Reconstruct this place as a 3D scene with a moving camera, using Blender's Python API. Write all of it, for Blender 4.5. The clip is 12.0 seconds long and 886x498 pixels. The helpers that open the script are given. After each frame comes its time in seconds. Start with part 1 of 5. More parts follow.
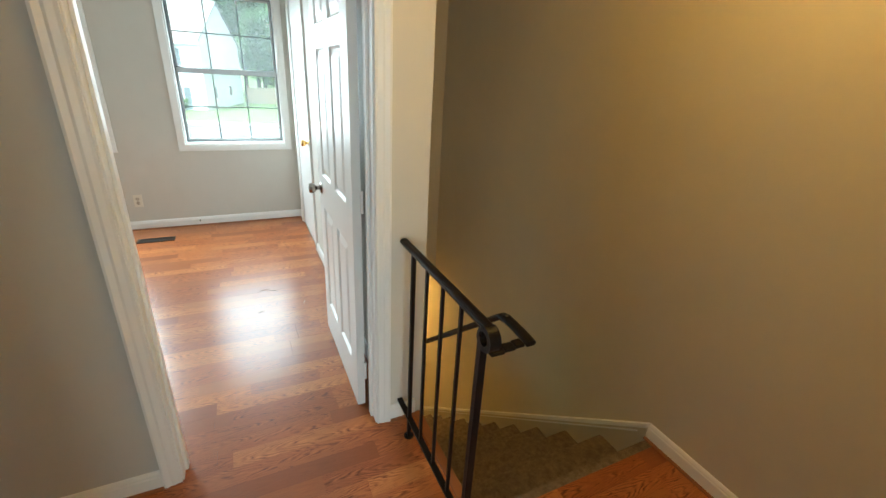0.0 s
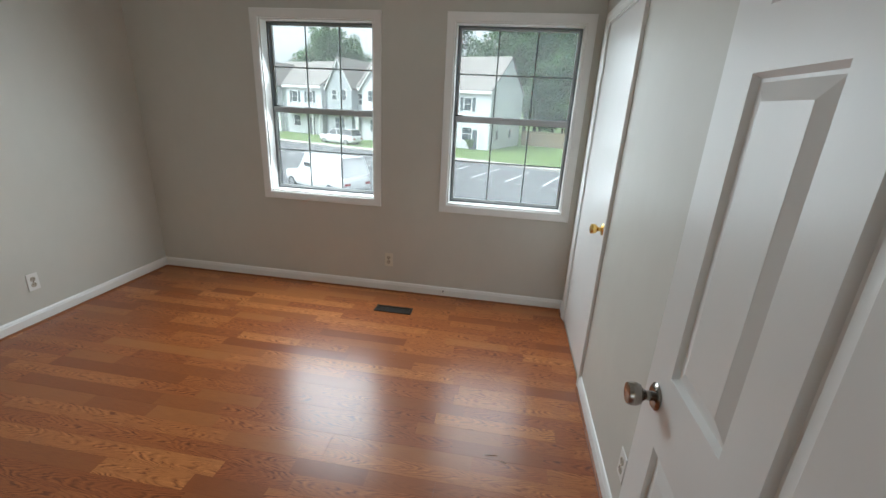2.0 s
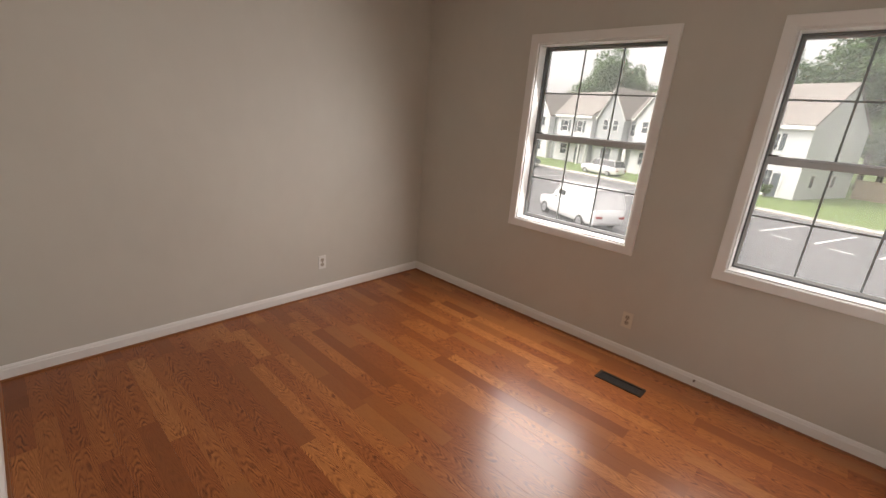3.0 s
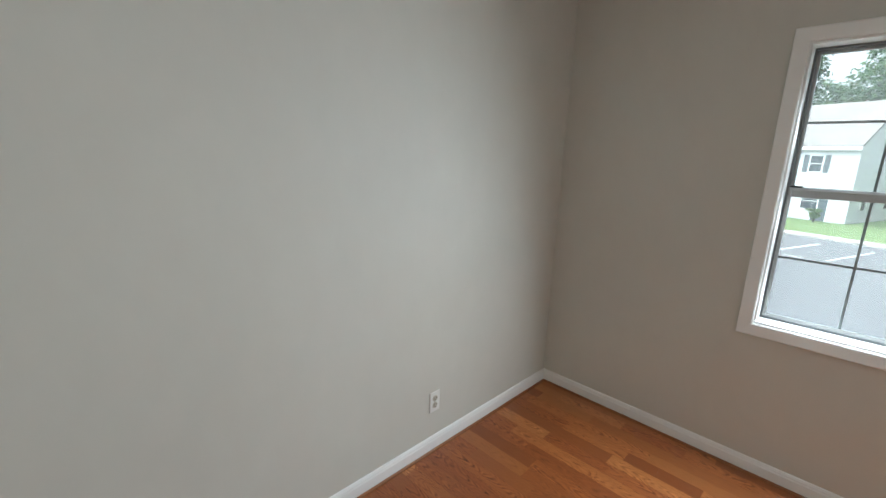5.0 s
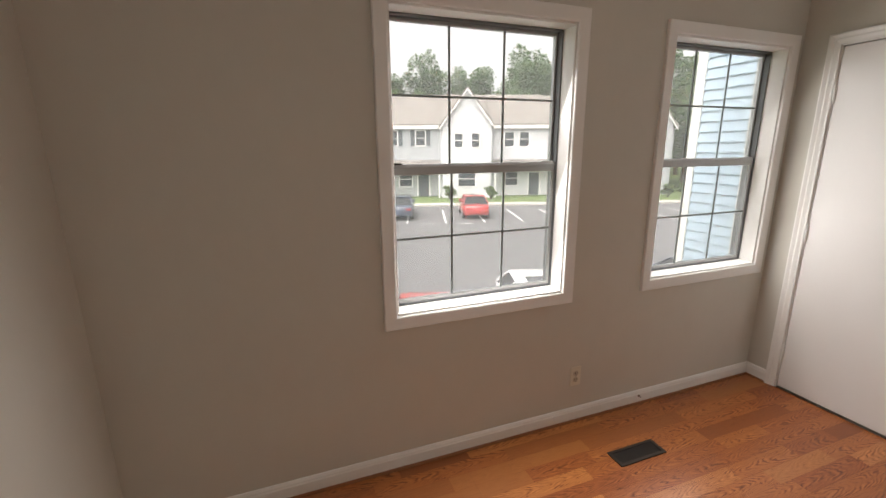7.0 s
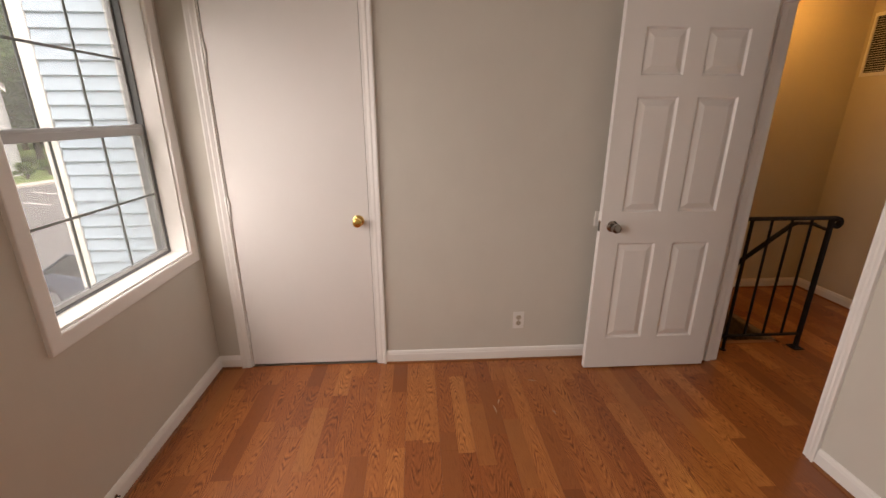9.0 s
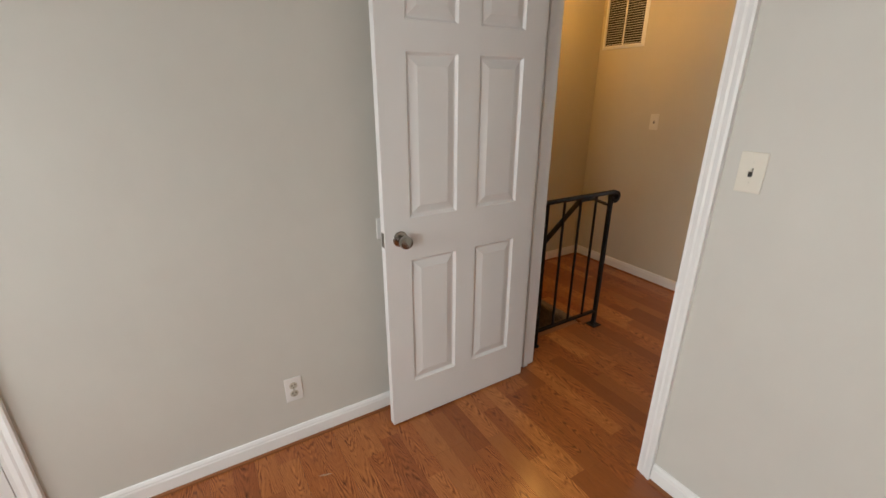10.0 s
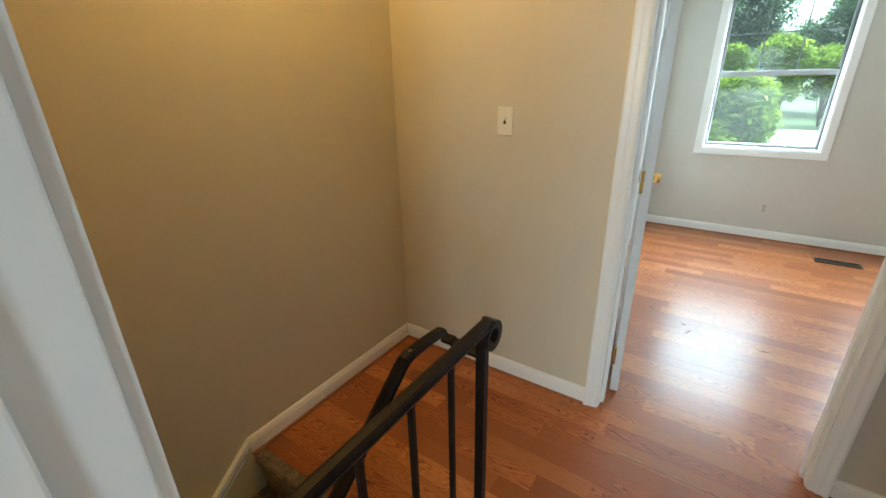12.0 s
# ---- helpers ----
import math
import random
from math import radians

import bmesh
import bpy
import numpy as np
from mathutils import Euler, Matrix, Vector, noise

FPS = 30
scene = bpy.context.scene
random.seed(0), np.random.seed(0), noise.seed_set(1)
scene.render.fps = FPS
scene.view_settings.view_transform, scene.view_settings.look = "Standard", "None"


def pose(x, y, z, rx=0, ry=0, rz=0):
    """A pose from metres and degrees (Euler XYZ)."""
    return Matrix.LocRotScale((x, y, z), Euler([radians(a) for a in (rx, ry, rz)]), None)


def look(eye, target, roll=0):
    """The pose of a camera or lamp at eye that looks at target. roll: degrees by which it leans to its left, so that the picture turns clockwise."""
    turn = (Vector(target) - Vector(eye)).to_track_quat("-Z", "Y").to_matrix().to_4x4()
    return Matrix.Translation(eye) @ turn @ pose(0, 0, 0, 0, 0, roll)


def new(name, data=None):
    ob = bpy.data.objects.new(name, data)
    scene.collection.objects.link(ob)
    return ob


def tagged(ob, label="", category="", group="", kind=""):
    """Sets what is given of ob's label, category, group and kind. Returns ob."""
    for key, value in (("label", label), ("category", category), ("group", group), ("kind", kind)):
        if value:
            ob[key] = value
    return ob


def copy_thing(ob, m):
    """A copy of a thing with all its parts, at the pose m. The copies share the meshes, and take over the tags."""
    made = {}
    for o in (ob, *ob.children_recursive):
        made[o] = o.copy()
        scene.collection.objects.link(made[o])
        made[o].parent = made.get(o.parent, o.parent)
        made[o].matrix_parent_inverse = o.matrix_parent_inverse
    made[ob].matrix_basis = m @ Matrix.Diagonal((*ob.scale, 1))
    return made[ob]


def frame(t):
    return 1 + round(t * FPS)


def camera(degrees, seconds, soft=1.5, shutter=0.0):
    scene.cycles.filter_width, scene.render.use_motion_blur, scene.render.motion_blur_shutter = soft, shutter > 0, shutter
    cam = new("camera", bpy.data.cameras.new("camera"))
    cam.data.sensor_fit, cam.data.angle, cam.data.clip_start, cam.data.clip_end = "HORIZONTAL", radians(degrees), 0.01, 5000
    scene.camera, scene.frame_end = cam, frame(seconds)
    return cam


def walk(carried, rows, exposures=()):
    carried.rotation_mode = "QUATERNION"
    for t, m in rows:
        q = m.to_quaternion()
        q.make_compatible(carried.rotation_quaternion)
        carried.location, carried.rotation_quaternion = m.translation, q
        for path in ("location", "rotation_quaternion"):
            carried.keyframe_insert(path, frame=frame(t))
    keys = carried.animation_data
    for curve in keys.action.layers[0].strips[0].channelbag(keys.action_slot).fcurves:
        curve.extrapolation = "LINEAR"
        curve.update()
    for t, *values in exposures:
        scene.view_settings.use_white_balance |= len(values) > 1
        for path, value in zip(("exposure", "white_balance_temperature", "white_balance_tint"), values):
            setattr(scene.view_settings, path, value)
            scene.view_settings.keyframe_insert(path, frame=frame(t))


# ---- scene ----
PATH = [
    (0, (0.808, 0.408, 1.51), (1.625, 2.065, 0.744), 3.3),
    (0.5, (0.825, 0.811, 1.521), (1.236, 2.62, 0.772), 2.5),
    (1, (0.847, 1.159, 1.524), (0.981, 3.023, 0.812), 2.0),
    (1.5, (0.864, 1.516, 1.54), (0.814, 3.39, 0.843), 2.1),
    (2, (0.793, 1.817, 1.519), (0.521, 3.69, 0.872), 2.9),
    (2.5, (0.744, 2.031, 1.502), (-0.004, 3.79, 0.914), 3.5),
    (3, (0.672, 2.155, 1.512), (-0.605, 3.572, 0.913), 4.8),
    (3.5, (0.464, 2.224, 1.529), (-1.077, 3.373, 0.976), 5.4),
    (3.7, (0.365, 2.256, 1.556), (-1.256, 3.319, 1.066), 4.9),
    (5.3, (-1.041, 2.584, 1.551), (-2.232, 4.132, 1.12), 1.2),
    (5.5, (-1.117, 2.622, 1.56), (-2.14, 4.288, 1.137), 0.9),
    (6, (-1.342, 2.862, 1.544), (-1.861, 4.745, 1.118), -0.1),
    (6.5, (-1.528, 3.083, 1.523), (-1.383, 5.026, 1.07), 0.3),
    (6.7, (-1.558, 3.158, 1.524), (-1.203, 5.073, 1.069), -0.1),
    (8.3, (-1.31, 3.808, 1.516), (0.49, 4.472, 0.951), 0.6),
    (8.5, (-1.249, 3.839, 1.533), (0.61, 4.287, 0.948), 0.4),
    (9, (-1.012, 3.763, 1.504), (0.888, 3.644, 0.893), 0.1),
    (9.5, (-0.664, 3.533, 1.517), (1.129, 2.928, 0.869), 0.1),
    (10, (-0.262, 3.34, 1.455), (1.35, 2.382, 0.76), -0.0),
    (10.5, (0.104, 3.068, 1.453), (1.507, 1.856, 0.704), -0.2),
    (11, (0.476, 2.698, 1.453), (1.718, 1.345, 0.661), -0.1),
    (11.5, (0.804, 2.334, 1.414), (1.91, 0.872, 0.615), -0.8),
    (12, (0.959, 1.911, 1.412), (2.014, 0.383, 0.672), -1.2),
]
cam = camera(93.4, 12.0)
EXPOSURES = [(0.0, 3.30, 5550, -8), (0.5, 3.05, 5700, -9), (1.0, 2.6, 5800, -5), (1.5, 2.35, 5900, -1), (2.0, 2.12, 5850, 2), (2.5, 2.08, 6250, 7), (3.0, 2.05, 7200, 18), (3.5, 2.33, 5800, 1),
             (5.5, 2.48, 5700, 2), (6.0, 2.45, 5500, -1), (6.5, 2.27, 6250, 7), (8.5, 1.65, 7800, 22), (9.0, 2.02, 7800, 23), (9.5, 2.18, 7550, 18),
             (10.0, 2.53, 6500, 9), (10.5, 2.70, 5750, 5), (11.0, 2.57, 5750, 1), (11.5, 2.84, 5800, 0), (12.0, 3.28, 5300, -8)]
walk(cam, [(t, look(eye, target, roll)) for t, eye, target, roll in PATH], EXPOSURES)

# ---- light ----
SKY = 0.15
SUN = 2.9
SUN_AZ, SUN_EL = 245.0, 60.0
world = bpy.data.worlds.new("overcast_sky")
scene.world = world
world.use_nodes = True
wn, wl = world.node_tree.nodes, world.node_tree.links
sky_tex = wn.new("ShaderNodeTexSky")
sky_tex.sky_type = "NISHITA"
sky_tex.sun_disc = False
sky_tex.sun_elevation, sky_tex.sun_rotation = radians(SUN_EL), radians(SUN_AZ)
sky_tex.dust_density, sky_tex.air_density = 3.0, 1.0
grey_sky = wn.new("ShaderNodeHueSaturation")
grey_sky.inputs["Saturation"].default_value = 0.12
wl.new(sky_tex.outputs[0], grey_sky.inputs["Color"])
wl.new(grey_sky.outputs[0], wn["Background"].inputs["Color"])
wn["Background"].inputs["Strength"].default_value = SKY
sun_data = bpy.data.lights.new("sun", "SUN")
sun_data.energy, sun_data.angle, sun_data.color = SUN, radians(84), (1.0, 1.0, 1.0)
sun = new("sun", sun_data)
sun.matrix_world = look((40 * math.sin(radians(SUN_AZ)), 40 * math.cos(radians(SUN_AZ)), 40 * math.tan(radians(SUN_EL))), (0, 0, 0))

# sky light standing in the window openings: three slanted strips to each street window, one panel to each at the back
PANELS = [(wx, 5.026, z, -1, 0.45, 0.36, watts, wide, 160) for wx, watts, wide in ((-0.688, 1.8, 0.80), (0.745, 0.70, 0.70)) for z in (1.05, 1.44, 1.83)]
PANELS += [(wx, -2.852, 1.44, 1, 0.16, 1.20, watts, 0.78, 180) for wx, watts in ((0.778, 4.1), (-0.703, 3.2))]
for wx, wy, wz, aim, drop, tall, watts, wide, cone in PANELS:
    sky_data = bpy.data.lights.new("window_sky_light", "AREA")
    sky_data.shape, sky_data.size, sky_data.size_y, sky_data.spread = "RECTANGLE", wide, tall, radians(cone)
    sky_data.energy, sky_data.color = watts, (0.95, 0.98, 1.0)
    sky_lamp = new("window_sky_light", sky_data)
    sky_lamp.matrix_world = look((wx, wy, wz), (wx, wy + aim, wz - drop))

# ---- materials ----


class Mat:
    """A node material with short calls for its nodes."""

    def __init__(self, name, base=(0.5, 0.5, 0.5), rough=0.5, metal=0.0, **more):
        self.m = bpy.data.materials.new(name)
        self.m.use_nodes = True
        self.t = self.m.node_tree
        self.b = self.t.nodes["Principled BSDF"]
        self.b.inputs["Base Color"].default_value = (*base, 1)
        self.b.inputs["Roughness"].default_value = rough
        self.b.inputs["Metallic"].default_value = metal
        for k, v in more.items():
            self.b.inputs[k.replace("_", " ")].default_value = v

    def node(self, kind, **settings):
        n = self.t.nodes.new("ShaderNode" + kind)
        for k, v in settings.items():
            n.inputs[k.replace("_", " ")].default_value = v
        return n

    def link(self, a, b):
        self.t.links.new(a, b)

    def math(self, op, a, b=None):
        n = self.t.nodes.new("ShaderNodeMath")
        n.operation = op
        for i, v in enumerate((a, b)):
            if v is None:
                continue
            if isinstance(v, (int, float)):
                n.inputs[i].default_value = v
            else:
                self.link(v, n.inputs[i])
        return n.outputs[0]

    def position(self, scale=(1, 1, 1)):
        g = self.t.nodes.new("ShaderNodeNewGeometry")
        mp = self.t.nodes.new("ShaderNodeMapping")
        mp.inputs["Scale"].default_value = scale
        self.link(g.outputs["Position"], mp.inputs["Vector"])
        return mp.outputs[0]

    def noise(self, vec, scale, detail=3.0, rough=0.5, distort=0.0):
        n = self.node("TexNoise", Scale=scale, Detail=detail, Roughness=rough, Distortion=distort)
        self.link(vec, n.inputs["Vector"])
        return n.outputs["Fac"]

    def ramp(self, fac, stops):
        r = self.t.nodes.new("ShaderNodeValToRGB")
        e = r.color_ramp.elements
        while len(e) < len(stops):
            e.new(0.5)
        for i, (p, c) in enumerate(stops):
            e[i].position = p
            e[i].color = (*c, 1) if len(c) == 3 else c
        self.link(fac, r.inputs[0])
        return r.outputs[0]

    def mix(self, fac, a, b, blend="MIX"):
        n = self.t.nodes.new("ShaderNodeMix")
        n.data_type = "RGBA"
        n.blend_type = blend
        for i, v in ((0, fac), (6, a), (7, b)):
            if isinstance(v, (int, float)):
                n.inputs[i].default_value = v
            elif isinstance(v, tuple):
                n.inputs[i].default_value = (*v, 1)
            else:
                self.link(v, n.inputs[i])
        return n.outputs[2]

    def color(self, out):
        self.link(out, self.b.inputs["Base Color"])

    def rough(self, out):
        self.link(out, self.b.inputs["Roughness"])

    def bump(self, height, strength=0.2, dist=0.002):
        n = self.node("Bump", Strength=strength, Distance=dist)
        self.link(height, n.inputs["Height"])
        self.link(n.outputs[0], self.b.inputs["Normal"])


def paint(name, base, rough=0.6, vary=0.06, grain=260.0, strength=0.12):
    """Wall or trim paint: roller stipple, faint uneven tone."""
    k = Mat(name, base, rough)
    p = k.position()
    big = k.math("ADD", k.math("MULTIPLY", k.noise(p, 1.3, 4.0), 0.75), k.math("MULTIPLY", k.noise(k.position((1, 1, 0.6)), 11.0, 4.0, 0.6), 0.25))
    lo = tuple(c * (1 - vary) for c in base)
    hi = tuple(min(1, c * (1 + vary * 0.5)) for c in base)
    k.color(k.mix(k.ramp(big, [(0.3, (0, 0, 0)), (0.7, (1, 1, 1))]), lo, hi))
    k.bump(k.noise(p, grain, 2.0), strength, 0.001)
    k.rough(k.math("MULTIPLY_ADD", k.noise(p, 6.0, 3.0), 0.15))
    k.t.nodes[-1].inputs[2].default_value = rough - 0.07
    return k.m


M_WALL = paint("greige_wall_paint", (0.620, 0.603, 0.545), 0.55)
# greige paint again, with the hall lamp's warm light put into its colour
M_HALL = paint("lamp_warmed_hall_paint", (0.610, 0.553, 0.432), 0.55)
M_CEIL = paint("ceiling_paint", (0.78, 0.77, 0.74), 0.8, 0.03, 120.0, 0.3)
M_TRIM = paint("white_trim_paint", (0.85, 0.845, 0.82), 0.32, 0.04, 60.0, 0.06)
M_DOOR = paint("white_door_paint", (0.80, 0.79, 0.77), 0.35, 0.03, 140.0, 0.1)
M_PLATE = Mat("ivory_plastic", (0.74, 0.70, 0.60), 0.35).m
M_WPLATE = Mat("white_plastic", (0.80, 0.79, 0.76), 0.35).m
M_FACE = Mat("aged_receptacle_plastic", (0.52, 0.47, 0.38), 0.4).m
# near-black: small black parts, and painted shade for slots and wells
M_SLOT = Mat("black_part_and_slot_shade", (0.02, 0.018, 0.015), 0.6).m
M_GAP = Mat("duct_shade", (0.03, 0.028, 0.025), 0.9).m


def metal(name, base, rough):
    k = Mat(name, base, rough, 1.0)
    k.rough(k.math("MULTIPLY_ADD", k.noise(k.position(), 40.0, 4.0), 0.2))
    k.t.nodes[-1].inputs[2].default_value = rough - 0.08
    return k.m


M_NICKEL = metal("satin_nickel", (0.33, 0.30, 0.27), 0.2)
M_BRASS = metal("polished_brass", (0.80, 0.55, 0.18), 0.16)
M_ALU = Mat("window_aluminium", (0.42, 0.43, 0.43), 0.4, 0.6).m
M_TRACK = Mat("dark_window_track", (0.16, 0.17, 0.175), 0.45, 0.4).m
M_MUNTIN = Mat("grey_grille_bar", (0.22, 0.25, 0.25), 0.45, 0.3).m
M_REGISTER = Mat("brown_register_metal", (0.035, 0.026, 0.020), 0.45, 0.5).m


def iron():
    k = Mat("black_wrought_iron", (0.010, 0.008, 0.007), 0.38, 0.0, Specular_IOR_Level=0.14)
    p = k.position()
    k.bump(k.noise(p, 90.0, 4.0), 0.25, 0.002)
    k.color(k.ramp(k.noise(p, 14.0, 5.0), [(0.35, (0.006, 0.005, 0.005)), (0.75, (0.018, 0.012, 0.009))]))
    return k.m


M_IRON = iron()


STRIP = 0.0835  # one printed strip; a board is two strips wide


def laminate():
    """Honey-oak laminate: two strips to a board, some plain, some with arched grain along x."""
    k = Mat("honey_oak_laminate", rough=0.3, Coat_Weight=0.62, Coat_Roughness=0.23, Specular_IOR_Level=0.22)
    g = k.t.nodes.new("ShaderNodeNewGeometry")
    sep = k.t.nodes.new("ShaderNodeSeparateXYZ")
    k.link(g.outputs["Position"], sep.inputs[0])
    x, y = sep.outputs[0], sep.outputs[1]
    rowf = k.math("DIVIDE", y, STRIP)
    row = k.math("FLOOR", rowf)
    wr = k.t.nodes.new("ShaderNodeTexWhiteNoise")
    wr.noise_dimensions = "1D"
    k.link(row, wr.inputs["W"])
    run = k.math("DIVIDE", k.math("ADD", x, k.math("MULTIPLY", wr.outputs["Value"], 3.7)), 0.52)
    # uneven strip lengths
    run = k.math("ADD", run, k.math("MULTIPLY", k.math("SINE", k.math("MULTIPLY", run, 1.9)), 0.32))
    cell = k.math("FLOOR", run)
    idv = k.t.nodes.new("ShaderNodeCombineXYZ")
    k.link(cell, idv.inputs[0]), k.link(row, idv.inputs[1])
    wc = k.t.nodes.new("ShaderNodeTexWhiteNoise")
    wc.noise_dimensions = "3D"
    k.link(idv.outputs[0], wc.inputs["Vector"])
    tone = wc.outputs["Value"]
    cs = k.t.nodes.new("ShaderNodeSeparateColor")
    k.link(wc.outputs["Color"], cs.inputs[0])
    figure, flip = cs.outputs[1], cs.outputs[2]
    # arched rings: long parabolas about the strip's own heart line
    heart = k.math("SUBTRACT", k.math("FRACT", rowf), k.math("ADD", 0.3, k.math("MULTIPLY", flip, 0.4)))
    arch = k.math("MULTIPLY", k.math("MULTIPLY", heart, heart), 15.0)
    sway = k.t.nodes.new("ShaderNodeCombineXYZ")
    k.link(k.math("ADD", k.math("MULTIPLY", x, 3.2), k.math("MULTIPLY", tone, 71.0)), sway.inputs[0])
    k.link(k.math("ADD", k.math("MULTIPLY", y, 16.0), k.math("MULTIPLY", tone, 23.0)), sway.inputs[1])
    warp = k.noise(sway.outputs[0], 1.0, 3.0, 0.55)
    sgn = k.math("SIGN", k.math("SUBTRACT", flip, 0.5))
    field = k.math("ADD", k.math("ADD", k.math("MULTIPLY", k.math("MULTIPLY", x, sgn), 17.0), arch), k.math("ADD", k.math("MULTIPLY", warp, 7.0), k.math("MULTIPLY", tone, 13.0)))
    rings = k.math("FRACT", field)
    mask = k.ramp(figure, [(0.20, (0.08, 0.08, 0.08)), (0.34, (1, 1, 1))])
    broken = k.ramp(k.noise(sway.outputs[0], 2.3, 4.0, 0.6), [(0.44, (0, 0, 0)), (0.62, (1, 1, 1))])
    fine = k.t.nodes.new("ShaderNodeCombineXYZ")
    k.link(k.math("ADD", k.math("MULTIPLY", x, 11.0), k.math("MULTIPLY", tone, 40.0)), fine.inputs[0])
    k.link(k.math("MULTIPLY", y, 430.0), fine.inputs[1])
    pores = k.noise(fine.outputs[0], 1.0, 4.0, 0.65)
    base = k.ramp(tone, [(0.0, (0.285, 0.080, 0.019)), (0.30, (0.330, 0.099, 0.024)),
                         (0.7, (0.390, 0.127, 0.032)), (1.0, (0.470, 0.170, 0.046))])
    base = k.mix(1.0, base, k.ramp(figure, [(0.18, (0.80, 0.79, 0.78)), (0.36, (1, 1, 1))]), "MULTIPLY")
    ring = k.ramp(rings, [(0.0, (0.36, 0.28, 0.22)), (0.15, (0.45, 0.36, 0.30)), (0.32, (0.98, 0.97, 0.95)), (0.62, (1.36, 1.42, 1.46)), (0.88, (0.88, 0.84, 0.80)), (1.0, (0.40, 0.32, 0.26))])
    c = k.mix(k.math("MULTIPLY", mask, k.math("ADD", 0.12, k.math("MULTIPLY", broken, 0.82))), base, k.mix(1.0, base, ring, "MULTIPLY"))
    por = k.ramp(pores, [(0.36, (0.66, 0.57, 0.50)), (0.52, (1, 1, 1))])
    c = k.mix(0.5, c, por, "MULTIPLY")
    # short dark flecks and pale streaks along the grain
    dash = k.t.nodes.new("ShaderNodeCombineXYZ")
    k.link(k.math("ADD", k.math("MULTIPLY", x, 15.0), k.math("MULTIPLY", tone, 57.0)), dash.inputs[0])
    k.link(k.math("ADD", k.math("MULTIPLY", y, 105.0), k.math("MULTIPLY", flip, 31.0)), dash.inputs[1])
    fleck = k.noise(dash.outputs[0], 1.0, 3.0, 0.6, 0.8)
    c = k.mix(mask, c, k.mix(1.0, c, k.ramp(fleck, [(0.28, (0.42, 0.33, 0.27)), (0.40, (1, 1, 1)), (0.60, (1, 1, 1)), (0.74, (1.28, 1.33, 1.38))]), "MULTIPLY"))
    edge = k.ramp(k.math("FRACT", rowf), [(0.0, (0.72, 0.66, 0.6)), (0.02, (1, 1, 1)), (0.98, (1, 1, 1)), (1.0, (0.72, 0.66, 0.6))])
    c = k.mix(0.6, c, edge, "MULTIPLY")
    k.color(c)
    p = k.position()
    smear = k.noise(p, 3.0, 5.0, 0.6)
    k.rough(k.math("ADD", k.math("MULTIPLY", smear, 0.16), 0.34))
    wav = k.noise(p, 5.0, 1.0)
    k.bump(k.math("ADD", k.math("MULTIPLY", pores, 0.12), wav), 0.10, 0.004)
    return k.m


M_LAM = laminate()
M_WOODEDGE = Mat("stained_oak_edge", (0.25, 0.088, 0.027), 0.4).m


def carpet():
    k = Mat("brown_stair_carpet", (0.13, 0.10, 0.07), 0.95)
    p = k.position()
    tuft = k.mix(k.noise(p, 260.0, 3.0), (0.13, 0.092, 0.058), (0.33, 0.245, 0.165))
    worn = k.ramp(k.noise(p, 34.0, 4.0, 0.65), [(0.34, (0.62, 0.60, 0.57)), (0.66, (1.1, 1.1, 1.08))])
    k.color(k.mix(1.0, tuft, worn, "MULTIPLY"))
    k.bump(k.math("ADD", k.noise(p, 330.0, 3.0), k.math("MULTIPLY", k.noise(p, 70.0, 3.0), 1.5)), 0.9, 0.008)
    return k.m


M_CARPET = carpet()


def glass(name, haze):
    """Tinted insulating glass with a little gloss and a painted-in haze veil."""
    m = bpy.data.materials.new(name)
    m.use_nodes = True
    t = m.node_tree
    t.nodes.remove(t.nodes["Principled BSDF"])
    tr, gl, mx, fr, pw, ml = (t.nodes.new("ShaderNode" + n) for n in ("BsdfTransparent", "BsdfGlossy", "MixShader", "LayerWeight", "Math", "Math"))
    tr.inputs[0].default_value = (0.69, 0.70, 0.70, 1)
    gl.inputs["Roughness"].default_value = 0.03
    fr.inputs[0].default_value = 0.5
    pw.operation, ml.operation = "POWER", "MULTIPLY_ADD"
    pw.inputs[1].default_value, ml.inputs[1].default_value, ml.inputs[2].default_value = 4.0, 0.45, 0.012
    t.links.new(fr.outputs["Facing"], pw.inputs[0])
    t.links.new(pw.outputs[0], ml.inputs[0])
    t.links.new(ml.outputs[0], mx.inputs[0])
    # a milky share in the panes paints glare haze over the view
    veil, veil_mix = t.nodes.new("ShaderNodeBsdfTranslucent"), t.nodes.new("ShaderNodeMixShader")
    veil.inputs[0].default_value = (0.75, 0.78, 0.78, 1)
    veil_mix.inputs[0].default_value = haze
    t.links.new(tr.outputs[0], veil_mix.inputs[1])
    t.links.new(veil.outputs[0], veil_mix.inputs[2])
    t.links.new(veil_mix.outputs[0], mx.inputs[1])
    t.links.new(gl.outputs[0], mx.inputs[2])
    t.links.new(mx.outputs[0], t.nodes["Material Output"].inputs[0])
    return m


# painted haze: faint in the back panes, strong towards the street
M_GLASS = glass("window_glass", 0.010)
M_HAZY = glass("haze_veiled_glass", 0.09)


def emitter(name, color, strength):
    k = Mat(name, (0.8, 0.8, 0.75), 0.4)
    k.b.inputs["Emission Color"].default_value = (*color, 1)
    k.b.inputs["Emission Strength"].default_value = strength
    return k.m


M_LAMP = emitter("warm_lamp_glass", (1.0, 0.52, 0.125), 7.2)


